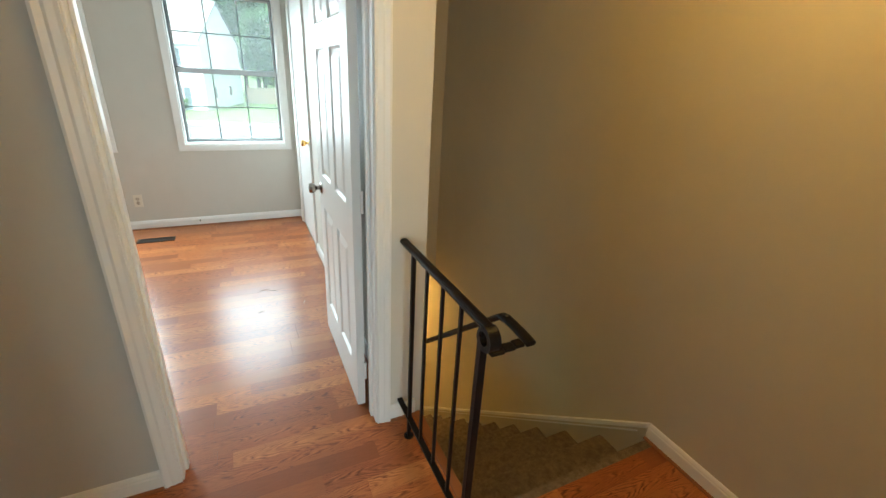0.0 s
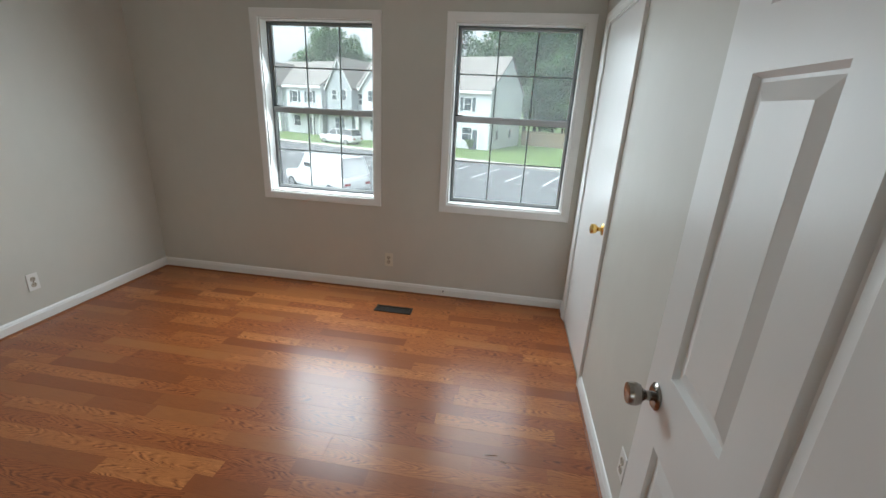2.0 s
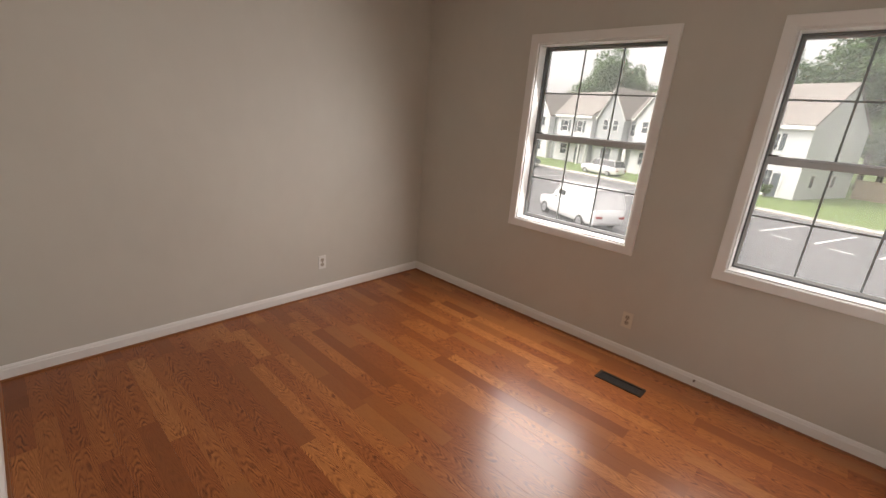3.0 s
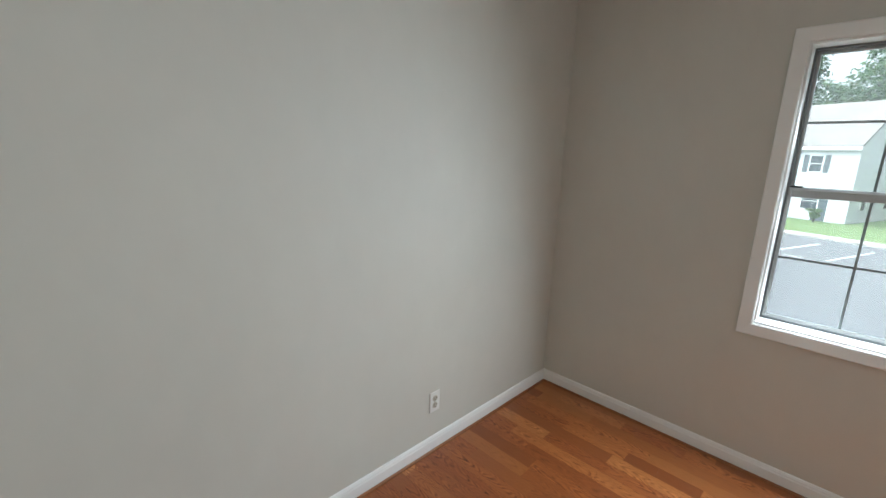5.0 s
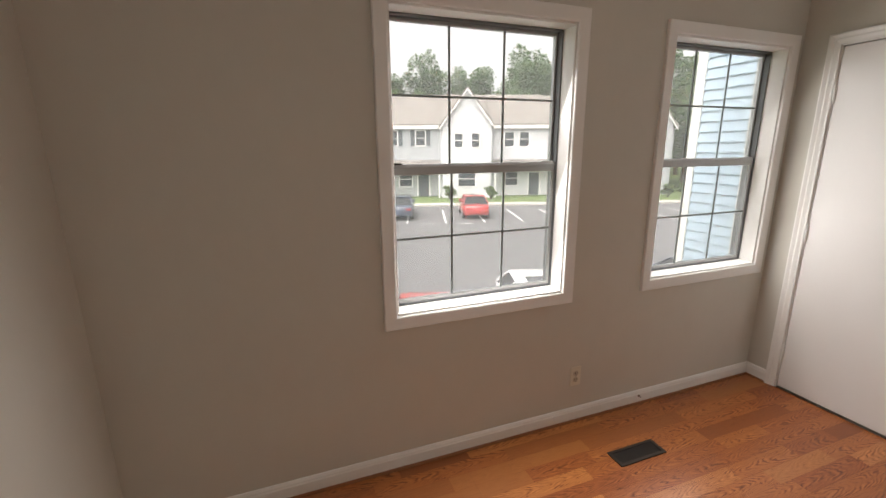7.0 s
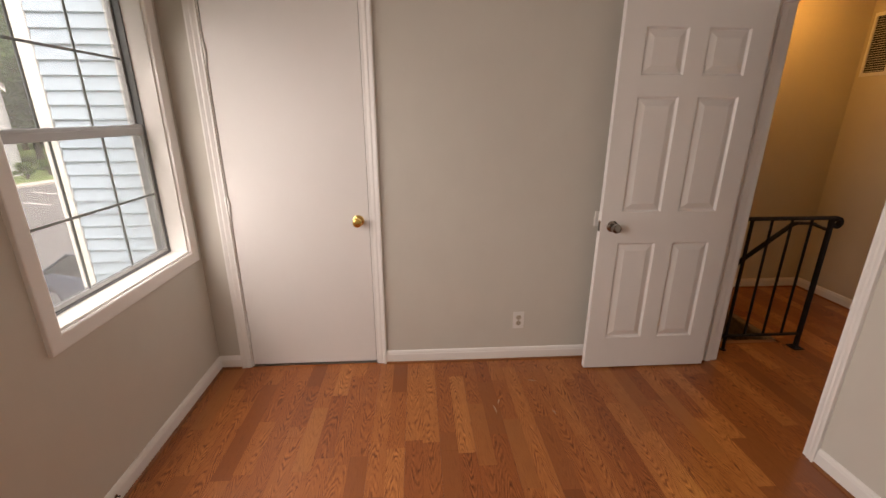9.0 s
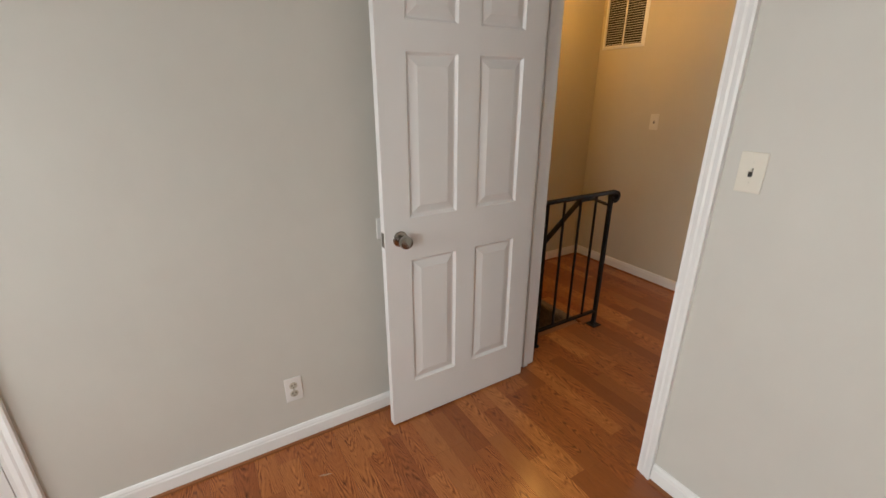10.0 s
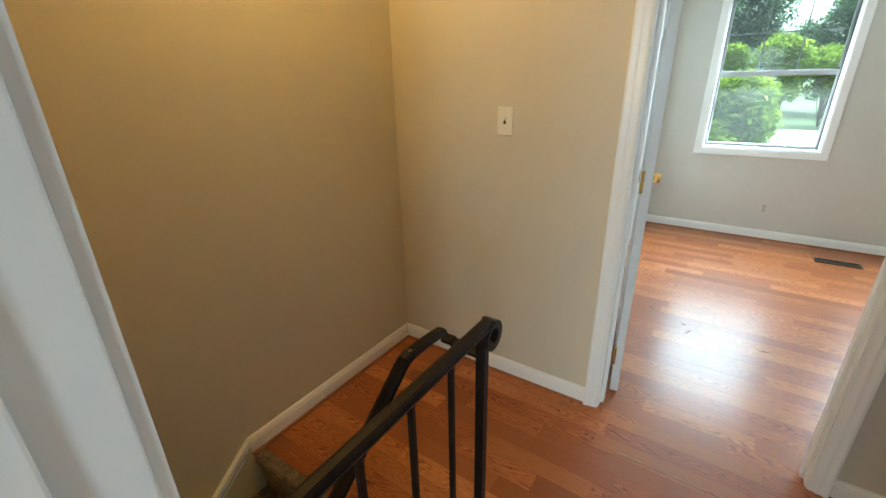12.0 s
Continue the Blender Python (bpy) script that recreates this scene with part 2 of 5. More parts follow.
def speckle(name, a, b, scale, rough=0.9, bump=0.3, dist=0.01, big=None):
    k = Mat(name, a, rough)
    p = k.position()
    c = k.mix(k.noise(p, scale, 4.0), a, b)
    if big:
        c = k.mix(k.ramp(k.noise(p, big, 4.0), [(0.35, (0, 0, 0)), (0.65, (1, 1, 1))]), c, k.mix(0.5, c, b))
    k.color(c)
    k.bump(k.noise(p, scale, 3.0), bump, dist)
    return k.m


M_ASPHALT = speckle("asphalt", (0.085, 0.085, 0.088), (0.125, 0.125, 0.125), 5.0, 0.9, 0.1, 0.004, 0.25)
M_LINE = speckle("road_marking", (0.62, 0.62, 0.60), (0.75, 0.75, 0.73), 8.0)
M_KERB = speckle("concrete", (0.33, 0.31, 0.28), (0.45, 0.43, 0.39), 9.0)
M_PALE = speckle("pale_concrete", (0.42, 0.41, 0.385), (0.52, 0.51, 0.48), 7.0)
M_GRASS = speckle("lawn_grass", (0.070, 0.115, 0.028), (0.130, 0.185, 0.050), 3.0, 0.95, 0.6, 0.05)
M_SOIL = speckle("grass_ground", (0.050, 0.085, 0.022), (0.10, 0.13, 0.045), 0.6, 0.95)
M_BARK = speckle("bark", (0.05, 0.038, 0.028), (0.11, 0.085, 0.06), 12.0, 0.95, 0.8, 0.02)
M_SHINGLE = speckle("roof_shingle", (0.15, 0.135, 0.12), (0.24, 0.22, 0.20), 6.0, 0.9, 0.4, 0.02, 0.5)
M_FENCE = speckle("fence_wood", (0.26, 0.20, 0.14), (0.38, 0.31, 0.22), 4.0)


def foliage(name, a, b, c, through_light=0.62):
    """Leaves: each clump with its own green, letting some light through."""
    k = Mat(name, a, 0.6, 0.0, Specular_IOR_Level=0.12)
    g = k.t.nodes.new("ShaderNodeNewGeometry")
    tone = k.ramp(g.outputs["Random Per Island"], [(0.0, a), (0.55, b), (1.0, c)])
    k.color(tone)
    tl = k.t.nodes.new("ShaderNodeBsdfTranslucent")
    k.link(tone, tl.inputs["Color"])
    mx = k.t.nodes.new("ShaderNodeMixShader")
    mx.inputs[0].default_value = through_light
    k.link(k.b.outputs[0], mx.inputs[1])
    k.link(tl.outputs[0], mx.inputs[2])
    k.link(mx.outputs[0], k.t.nodes["Material Output"].inputs[0])
    return k.m


M_LEAF = foliage("oak_leaves", (0.085, 0.145, 0.045), (0.12, 0.19, 0.060), (0.15, 0.23, 0.075))
M_LEAF_DARK = foliage("dark_leaves", (0.085, 0.145, 0.068), (0.12, 0.19, 0.085), (0.15, 0.225, 0.10))
M_BUSH = foliage("yellow_green_needles", (0.125, 0.190, 0.018), (0.200, 0.280, 0.026), (0.280, 0.350, 0.044), 0.66)


def siding(name, base):
    k = Mat(name, base, 0.5)
    p = k.position()
    k.color(k.mix(k.noise(p, 1.5, 4.0), tuple(c * 0.92 for c in base), base))
    k.bump(k.noise(p, 40.0, 2.0), 0.1, 0.003)
    return k.m


M_SIDE_WHITE = siding("white_vinyl_siding", (0.66, 0.67, 0.68))
M_SIDE_GREY = siding("grey_siding", (0.42, 0.44, 0.45))
M_SIDE_TAN = siding("tan_siding", (0.52, 0.45, 0.34))
M_SIDE_BLUE = siding("pale_blue_siding", (0.43, 0.56, 0.67))
M_SHUTTER = Mat("dark_shutter", (0.08, 0.10, 0.11), 0.6).m
M_FARGLASS = Mat("far_window_glass", (0.06, 0.07, 0.08), 0.1).m
M_TYRE = Mat("tyre_rubber", (0.02, 0.02, 0.02), 0.8).m
M_RIM = metal("alloy_rim", (0.55, 0.55, 0.56), 0.3)
M_CARGLASS = Mat("car_glass", (0.02, 0.024, 0.026), 0.06).m
M_TAIL = Mat("tail_lamp_plastic", (0.35, 0.02, 0.02), 0.25).m
M_HEAD = Mat("head_lamp_plastic", (0.7, 0.7, 0.7), 0.1).m


def car_paint(name, base):
    k = Mat(name, base, 0.3, 0.0)
    k.b.inputs["Coat Weight"].default_value = 1.0
    k.b.inputs["Coat Roughness"].default_value = 0.06
    return k.m


# ---- building helpers ----


def box(bm, x0, x1, y0, y1, z0, z1, bevel=0.0, m=None):
    """Adds a box to bm; the edges are rounded by bevel metres."""
    made = bmesh.ops.create_cube(bm, size=1.0)
    vs = made["verts"]
    for v in vs:
        v.co = ((x0 + x1) / 2 + v.co.x * (x1 - x0), (y0 + y1) / 2 + v.co.y * (y1 - y0), (z0 + z1) / 2 + v.co.z * (z1 - z0))
    if m is not None:
        bmesh.ops.transform(bm, matrix=m, verts=vs)
    if bevel:
        es = list({e for v in vs for e in v.link_edges})
        bmesh.ops.bevel(bm, geom=es, offset=bevel, segments=2, affect="EDGES", profile=0.5)
    return bm


def tube(bm, a, b, ra, rb=None, sides=12):
    """Adds a round bar from a to b."""
    a, b = Vector(a), Vector(b)
    d = b - a
    m = Matrix.Translation((a + b) / 2) @ d.to_track_quat("Z", "Y").to_matrix().to_4x4()
    bmesh.ops.create_cone(bm, cap_ends=True, segments=sides, radius1=ra, radius2=ra if rb is None else rb, depth=d.length, matrix=m)
    return bm


def lathe(bm, profile, m=None, sides=20):
    """Adds a turned shape: profile of (radius, height) about the z axis."""
    rings = []
    for r, h in profile:
        rings.append([bm.verts.new((r * math.cos(2 * math.pi * i / sides), r * math.sin(2 * math.pi * i / sides), h)) for i in range(sides)])
    for p, q in zip(rings, rings[1:]):
        for i in range(sides):
            bm.faces.new((p[i], p[(i + 1) % sides], q[(i + 1) % sides], q[i]))
    bm.faces.new(list(reversed(rings[0])))
    bm.faces.new(rings[-1])
    if m is not None:
        bmesh.ops.transform(bm, matrix=m, verts=[v for r in rings for v in r])
    return bm


def sweep(bm, profile, path, up=(0, 0, 1)):
    """Adds a moulding: a closed profile of (across, up) points along a polyline, mitred at its corners."""
    up = Vector(up)
    pts = [Vector(p) for p in path]
    rings = []
    for i, p in enumerate(pts):
        d0 = (p - pts[i - 1]).normalized() if i else (pts[1] - p).normalized()
        d1 = (pts[i + 1] - p).normalized() if i + 1 < len(pts) else d0
        t = (d0 + d1).normalized()
        s = t.cross(up).normalized()
        k = 1 / max(0.3, s.dot(d0.cross(up).normalized()))
        rings.append([bm.verts.new(p + s * (a * k) + up * h) for a, h in profile])
    n = len(profile)
    for p, q in zip(rings, rings[1:]):
        for i in range(n):
            bm.faces.new((p[i], p[(i + 1) % n], q[(i + 1) % n], q[i]))
    bm.faces.new(rings[0])
    bm.faces.new(list(reversed(rings[-1])))
    return bm


def finish(bm, name, smooth=False):
    bmesh.ops.recalc_face_normals(bm, faces=bm.faces)
    me = bpy.data.meshes.new(name)
    bm.to_mesh(me)
    bm.free()
    if smooth:
        for p in me.polygons:
            p.use_smooth = True
        me.set_sharp_from_angle(angle=radians(40))
    return me


def part(name, bm, material, parent, label="", smooth=False):
    """Links a bmesh as one mesh under a thing or a part."""
    me = finish(bm, name, smooth)
    me.materials.append(material)
    ob = new(name, me)
    ob.parent = parent
    if label:
        ob["label"] = label
    return ob


def thing(name, label, category, place=(0, 0, 0), group="", kind="", turn=0.0):
    ob = new(name)
    ob.matrix_basis = pose(*place, 0, 0, turn)
    return tagged(ob, label, category, group, kind)


def solid(name, bm, material, label, category, group="", kind="", smooth=False):
    me = finish(bm, name, smooth)
    me.materials.append(material)
    return tagged(new(name, me), label, category, group, kind)


def wall(name, along, a0, a1, f0, f1, z0, z1, holes, material, label):
    """A wall along x or y from a0 to a1, with faces at f0 and f1, and holes (from, to, bottom, top)."""
    bm = bmesh.new()
    cuts = sorted(holes)
    at = a0
    spans = []
    for h0, h1, b, t in cuts:
        spans.append((at, h0, z0, z1))
        if b > z0:
            spans.append((h0, h1, z0, b))
        if t < z1:
            spans.append((h0, h1, t, z1))
        at = h1
    spans.append((at, a1, z0, z1))
    for s0, s1, b, t in spans:
        if s1 - s0 < 1e-4:
            continue
        if along == "x":
            box(bm, s0, s1, f0, f1, b, t)
        else:
            box(bm, f0, f1, s0, s1, b, t)
    bmesh.ops.remove_doubles(bm, verts=bm.verts, dist=1e-5)
    return solid(name, bm, material, label, "wall", kind="structure")

# ---- the setting ----
# plan: bedroom x -2.25..1.325, y 1.975..5.0; hall y 0.26..1.855; back bedroom y -2.755..0.135; stairwell x 1.445..2.368
H = 2.50
WX, EX, NY, SY = -2.25, 1.325, 5.0, 1.975
HN, HS = 1.855, 0.26
BN, BS, BE, BW = 0.145, -2.77, 1.596, -2.0
ST, SE = 1.445, 2.368
TOPSTEP = 1.282
WIN = [(-1.128, -0.248), (0.342, 1.214)]
WZ0, WZ1 = 0.791, 2.071
BWIN = [(0.352, 1.205), (-1.142, -0.289)]
BZ0 = 0.806
DX0, DX1, DH = 0.455, 1.226, 2.045
SX0, SX1 = 0.500, 1.245
CY0, CY1 = 4.037, 4.802
CB0, CB1 = -2.470, -1.440

wall("wall_north", "x", WX - 0.12, SE + 0.12, NY, NY + 0.17, -3.0, H + 0.3, [(a, b, WZ0, WZ1) for a, b in WIN], M_WALL, "greige painted bedroom wall with two windows")
wall("wall_west", "y", SY, NY, WX - 0.12, WX, -0.3, H, [], M_WALL, "plain greige painted bedroom wall")
wall("wall_east", "y", SY, NY, EX, ST, -0.3, H, [(CY0 - 0.02, CY1 + 0.02, -0.02, DH + 0.02)], M_WALL, "greige painted wall beside a closet door")
wall_room_south = wall("wall_south", "x", WX - 0.12, ST, HN, SY, -0.3, H, [(DX0 - 0.02, DX1 + 0.02, -0.02, DH + 0.02)], M_WALL, "greige wall with the bedroom doorway")
wall("wall_hall_south", "x", BW - 0.12, SE + 0.12, BN, HS, -3.0, H, [(SX0 - 0.02, SX1 + 0.02, -0.02, DH + 0.02)], M_HALL, "tan hall wall with a doorway, lamp warmth in its paint")
wall("wall_hall_west", "y", HS, HN, -1.75, -1.63, -0.3, H, [], M_HALL, "plain tan hall end wall")
wall("wall_stair_east", "y", HS, NY, SE, SE + 0.12, -3.0, H, [], M_HALL, "tan stairwell wall with lamp warmth in its paint")
wall("wall_stair_west", "y", SY, NY, ST - 0.12, ST, -3.0, -0.3, [], M_HALL, "tan wall under the stairwell, lamp warmth in its paint")
wall("wall_stair_under", "x", -1.6, ST, HN, SY, -3.0, -0.3, [], M_HALL, "plain tan wall on the lower floor")
wall("wall_back_east", "y", BS, BN, BE, BE + 0.12, -3.0, H, [(CB0 - 0.02, CB1 + 0.02, -0.02, DH + 0.02)], M_WALL, "greige bedroom wall with a closet door")
wall("wall_back_west", "y", BS, BN, BW - 0.12, BW, -3.0, H, [], M_WALL, "plain greige bedroom wall")
wall("wall_back_south", "x", BW - 0.12, BE + 0.12, BS - 0.17, BS, -3.0, H, [(a, b, BZ0, WZ1) for a, b in BWIN], M_WALL, "greige bedroom wall with windows")

bm = bmesh.new()
box(bm, WX - 0.12, SE + 0.12, HN + 0.0, NY + 0.17, H, H + 0.12)
box(bm, -1.75, SE + 0.12, BN, HN, H, H + 0.12)
box(bm, BW - 0.12, BE + 0.12, BS - 0.17, BN, H, H + 0.12)
solid("ceiling", bm, M_CEIL, "flat white painted ceiling", "ceiling", kind="structure")

# closet cavity above the stairs, and the one in the back bedroom
bm = bmesh.new()
box(bm, ST, SE, 3.72, 3.80, -0.28, H)
box(bm, ST, SE, 3.80, NY, -0.28, -0.02)
solid("closet_box", bm, M_HALL, "tan boxed-in closet above the stairs", "wall", kind="structure")
bm = bmesh.new()
box(bm, BE + 0.12, BE + 0.75, CB0 - 0.13, CB0 - 0.05, 0, H)
box(bm, BE + 0.12, BE + 0.75, CB1 + 0.09, CB1 + 0.17, 0, H)
box(bm, BE + 0.67, BE + 0.75, CB0 - 0.05, CB1 + 0.09, 0, H)
solid("back_closet_box", bm, M_WALL, "plain closet walls behind a door", "wall", kind="structure")

# sub-floors; the boards lie on them
bm = bmesh.new()
box(bm, WX, EX, SY, NY, -0.3, -0.012)
box(bm, -1.63, ST - 0.04, HS, HN, -0.3, -0.012)
box(bm, ST - 0.04, SE, HS, TOPSTEP - 0.03, -0.3, -0.012)
box(bm, DX0, DX1, HN, SY, -0.3, -0.012)
box(bm, BW, BE, BS, BN, -0.3, -0.012)
box(bm, SX0, SX1, BN, HS, -0.3, -0.012)
floor = solid("floor", bm, M_WOODEDGE, "honey-oak laminate floor in glossy boards", "floor", kind="structure")
bm = bmesh.new()
box(bm, -2.0, SE + 0.12, HS, NY, -3.05, -2.85)
solid("floor_below", bm, M_CARPET, "brown carpeted floor of the lower storey", "floor", kind="structure")

# ---- mouldings ----
BASE = [(0, 0), (0.014, 0), (0.014, 0.060), (0.011, 0.066), (0.011, 0.072), (0.006, 0.082), (0, 0.084)]
SHOE = [(0.0, 0.0), (0.011, 0.0), (0.009, 0.007), (0.005, 0.010), (0.0, 0.011)]


def skirting(name, path, label="white painted baseboard along the wall"):
    """path runs with the room on its right."""
    b = thing(name, label, "baseboard", kind="structure")
    part("board", sweep(bmesh.new(), BASE, path), M_TRIM, b)
    off = [Vector(p) for p in path]
    part("shoe_strip", sweep(bmesh.new(), [(a + 0.0142, h) for a, h in SHOE], off), M_WOODEDGE, b, "stained wood shoe strip")
    return b


skirting("baseboard", [(DX0 - 0.066, SY, 0), (WX, SY, 0), (WX, NY, 0), (EX, NY, 0), (EX, CY1 + 0.064, 0)])
skirting("baseboard", [(EX, CY0 - 0.064, 0), (EX, SY + 0.003, 0), (DX1 + 0.066, SY, 0)])
skirting("baseboard", [(-1.63, HS, 0), (-1.63, HN, 0), (DX0 - 0.066, HN, 0)])
skirting("baseboard", [(DX1 + 0.066, HN, 0), (ST - 0.03, HN, 0)])
skirting("baseboard", [(SX0 - 0.066, HS, 0), (-1.63, HS, 0)])
skirting("baseboard", [(SE, TOPSTEP + 0.02, 0), (SE, HS, 0), (SX1 + 0.066, HS, 0)])
skirting("baseboard", [(SX1 + 0.066, BN, 0), (BE, BN, 0), (BE, CB1 + 0.064, 0)])
skirting("baseboard", [(BE, CB0 - 0.064, 0), (BE, BS, 0), (BW, BS, 0), (BW, BN, 0), (SX0 - 0.066, BN, 0)])

CASE = [(0, 0), (0.058, 0), (0.058, 0.017), (0.050, 0.018), (0.034, 0.013), (0.026, 0.014), (0.010, 0.009), (0, 0.009)]
FLATCASE = [(0, 0), (0.060, 0), (0.060, 0.016), (0.056, 0.018), (0.006, 0.015), (0, 0.012)]


def frame_sweep(bm, profile, origin, right, out, w, h, bottom):
    """Casing round an opening of w by h: profile (outward from the opening, off the wall)."""
    origin, right, out = Vector(origin), Vector(right), Vector(out)
    up = Vector((0, 0, 1))
    if bottom:
        corners = [(0, 0), (0, h), (w, h), (w, 0)]
        signs = [(-1, -1), (-1, 1), (1, 1), (1, -1)]
    else:
        corners = [(0, 0), (0, h), (w, h), (w, 0)]
        signs = [(-1, 0), (-1, 1), (1, 1), (1, 0)]
    rings = []
    for (cx, cz), (sx, sz) in zip(corners, signs):
        rings.append([bm.verts.new(origin + right * (cx + sx * a) + up * (cz + sz * a) + out * o) for a, o in profile])
    n = len(profile)
    pairs = list(zip(rings, rings[1:])) + ([(rings[-1], rings[0])] if bottom else [])
    for p, q in pairs:
        for i in range(n):
            bm.faces.new((p[i], p[(i + 1) % n], q[(i + 1) % n], q[i]))
    if not bottom:
        bm.faces.new(rings[0]), bm.faces.new(list(reversed(rings[-1])))
    return bm


def door_frame(name, x0, x1, y0, y1, along="x", label="white painted door frame with moulded casing", stop=None, depth_mat=None):
    """Jamb lining and casings for an opening from x0 to x1 (along x or y) through a wall from y0 to y1."""
    d = thing(name, label, "door frame", kind="structure")

    def b(bm, a0, a1, f0, f1, z0, z1):
        return box(bm, a0, a1, f0, f1, z0, z1, 0.002) if along == "x" else box(bm, f0, f1, a0, a1, z0, z1, 0.002)
    part("jamb", b(bmesh.new(), x0 - 0.018, x0, y0 + 0.001, y1 - 0.001, 0, DH), M_TRIM, d)
    part("jamb", b(bmesh.new(), x1, x1 + 0.018, y0 + 0.001, y1 - 0.001, 0, DH), M_TRIM, d)
    part("head_jamb", b(bmesh.new(), x0 - 0.018, x1 + 0.018, y0 + 0.001, y1 - 0.001, DH, DH + 0.018), M_TRIM, d)
    if stop is not None:
        for s0, s1 in ((x0, x0 + 0.011), (x1 - 0.011, x1)):
            part("door_stop", b(bmesh.new(), s0, s1, stop, stop + 0.035, 0, DH), M_TRIM, d)
        part("door_stop", b(bmesh.new(), x0 + 0.011, x1 - 0.011, stop, stop + 0.035, DH - 0.011, DH), M_TRIM, d)
    w = x1 - x0 + 0.012
    for f, o in ((y0, -1), (y1, 1)):
        if along == "x":
            part("casing", frame_sweep(bmesh.new(), CASE, (x0 - 0.006, f, 0), (1, 0, 0), (0, o, 0), w, DH + 0.006, False), M_TRIM, d)
        else:
            part("casing", frame_sweep(bmesh.new(), CASE, (f, x0 - 0.006, 0), (0, 1, 0), (o, 0, 0), w, DH + 0.006, False), M_TRIM, d)
    return d


frame_1 = door_frame("door_frame_1", DX0, DX1, HN, SY, stop=HN + 0.045)
frame_2 = door_frame("door_frame_2", SX0, SX1, BN, HS, stop=BN + 0.04)
frame_3 = door_frame("closet_frame_1", CY0, CY1, EX, ST - 0.004, "y")
frame_4 = door_frame("closet_frame_2", CB0, CB1, BE, BE + 0.12, "y")


def strike(parent, at, out):
    bm = bmesh.new()
    box(bm, at[0] - 0.0015, at[0] + 0.0015, at[1] - 0.016, at[1] + 0.016, at[2] - 0.035, at[2] + 0.035)
    part("strike_plate", bm, M_NICKEL, parent, "worn metal strike plate")


strike(frame_1, (DX0 + 0.001, SY - 0.02, 0.93), 1)

# ---- windows ----


def window(name, x0, x1, face, out, label, lower_bars=True, bottom=WZ0, pane_mat=M_HAZY):
    """A double-hung window with grille bars in a wall whose room face lies at y = face; out is +1 or -1."""
    w = thing(name, label, "window", kind="structure")

    def b(a0, a1, f0, f1, z0, z1, bv=0.002):
        lo, hi = sorted((face + out * f0, face + out * f1))
        return box(bmesh.new(), a0, a1, lo, hi, z0, z1, bv)
    part("casing", frame_sweep(bmesh.new(), FLATCASE, (x0, face, bottom), (1, 0, 0), (0, -out, 0), x1 - x0, WZ1 - bottom, True), M_TRIM, w)
    part("reveal", b(x0, x0 + 0.010, 0.001, 0.165, bottom + 0.012, WZ1 - 0.010), M_TRIM, w)
    part("reveal", b(x1 - 0.010, x1, 0.001, 0.165, bottom + 0.012, WZ1 - 0.010), M_TRIM, w)
    part("reveal_head", b(x0, x1, 0.001, 0.165, WZ1 - 0.010, WZ1), M_TRIM, w)
    part("window_sill", b(x0, x1, -0.004, 0.165, bottom, bottom + 0.012, 0.003), M_TRIM, w)
    xa, xb, za, zb = x0 + 0.010, x1 - 0.010, bottom + 0.012, WZ1 - 0.010
    for n, a0, a1, z0, z1 in (("frame_side", xa, xa + 0.009, za, zb), ("frame_side", xb - 0.009, xb, za, zb),
                              ("frame_head", xa + 0.009, xb - 0.009, zb - 0.009, zb), ("frame_foot", xa + 0.009, xb - 0.009, za, za + 0.010)):
        part(n, b(a0, a1, 0.086, 0.150, z0, z1, 0.002), M_TRACK, w, "dark grey aluminium track")
    mid = 1.436
    xa, xb, za, zb = xa + 0.009, xb - 0.009, za + 0.010, zb - 0.009
    stile = 0.013
    for n, d0, d1, z0, z1, foot, head in (("upper_sash", 0.118, 0.142, mid - 0.014, zb, 0.034, 0.013), ("lower_sash", 0.092, 0.116, za, mid + 0.018, 0.017, 0.044)):
        s = part(n, b(xa, xa + stile, d0, d1, z0, z1, 0.002), M_ALU, w, "grey aluminium sash")
        part("stile", b(xb - stile, xb, d0, d1, z0, z1, 0.002), M_ALU, s)
        part("rail", b(xa + stile, xb - stile, d0, d1, z0, z0 + foot, 0.002), M_ALU, s)
        part("rail", b(xa + stile, xb - stile, d0, d1, z1 - head, z1, 0.002), M_ALU, s)
        c = (d0 + d1) / 2
        p = part("pane", b(xa + stile, xb - stile, c - 0.002, c + 0.002, z0 + foot, z1 - head, 0), pane_mat, s, "glass with a painted haze veil" if pane_mat is M_HAZY else "clear glass")
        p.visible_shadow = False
        if n == "lower_sash":
            part("lift_lip", b(xa + stile, xb - stile, d0 - 0.007, d0 - 0.0005, z1 - 0.014, z1 - 0.006, 0.002), M_ALU, s)
        if n == "lower_sash" and not lower_bars:
            continue
        gw, g0, g1 = (xb - xa - 2 * stile) / 3, z0 + foot, z1 - head
        for i in (1, 2):
            gx = xa + stile + gw * i
            part("grille_bar", b(gx - 0.005, gx + 0.005, c - 0.008, c - 0.003, g0, g1, 0), M_MUNTIN, s)
        gz = (g0 + g1) / 2
        part("grille_bar", b(xa + stile, xb - stile, c - 0.009, c - 0.004, gz - 0.005, gz + 0.005, 0), M_MUNTIN, s)
    part("tilt_latch", b(xa + 0.004, xa + 0.05, 0.094, 0.114, mid + 0.0182, mid + 0.027, 0.002), M_SLOT, w, "small black tilt latch")
    part("tilt_latch", b(xb - 0.075, xb - 0.004, 0.094, 0.114, mid + 0.0182, mid + 0.024, 0.002), M_ALU, w)
    return w


for i, (a, b_) in enumerate(WIN):
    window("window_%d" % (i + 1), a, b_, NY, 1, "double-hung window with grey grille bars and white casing")
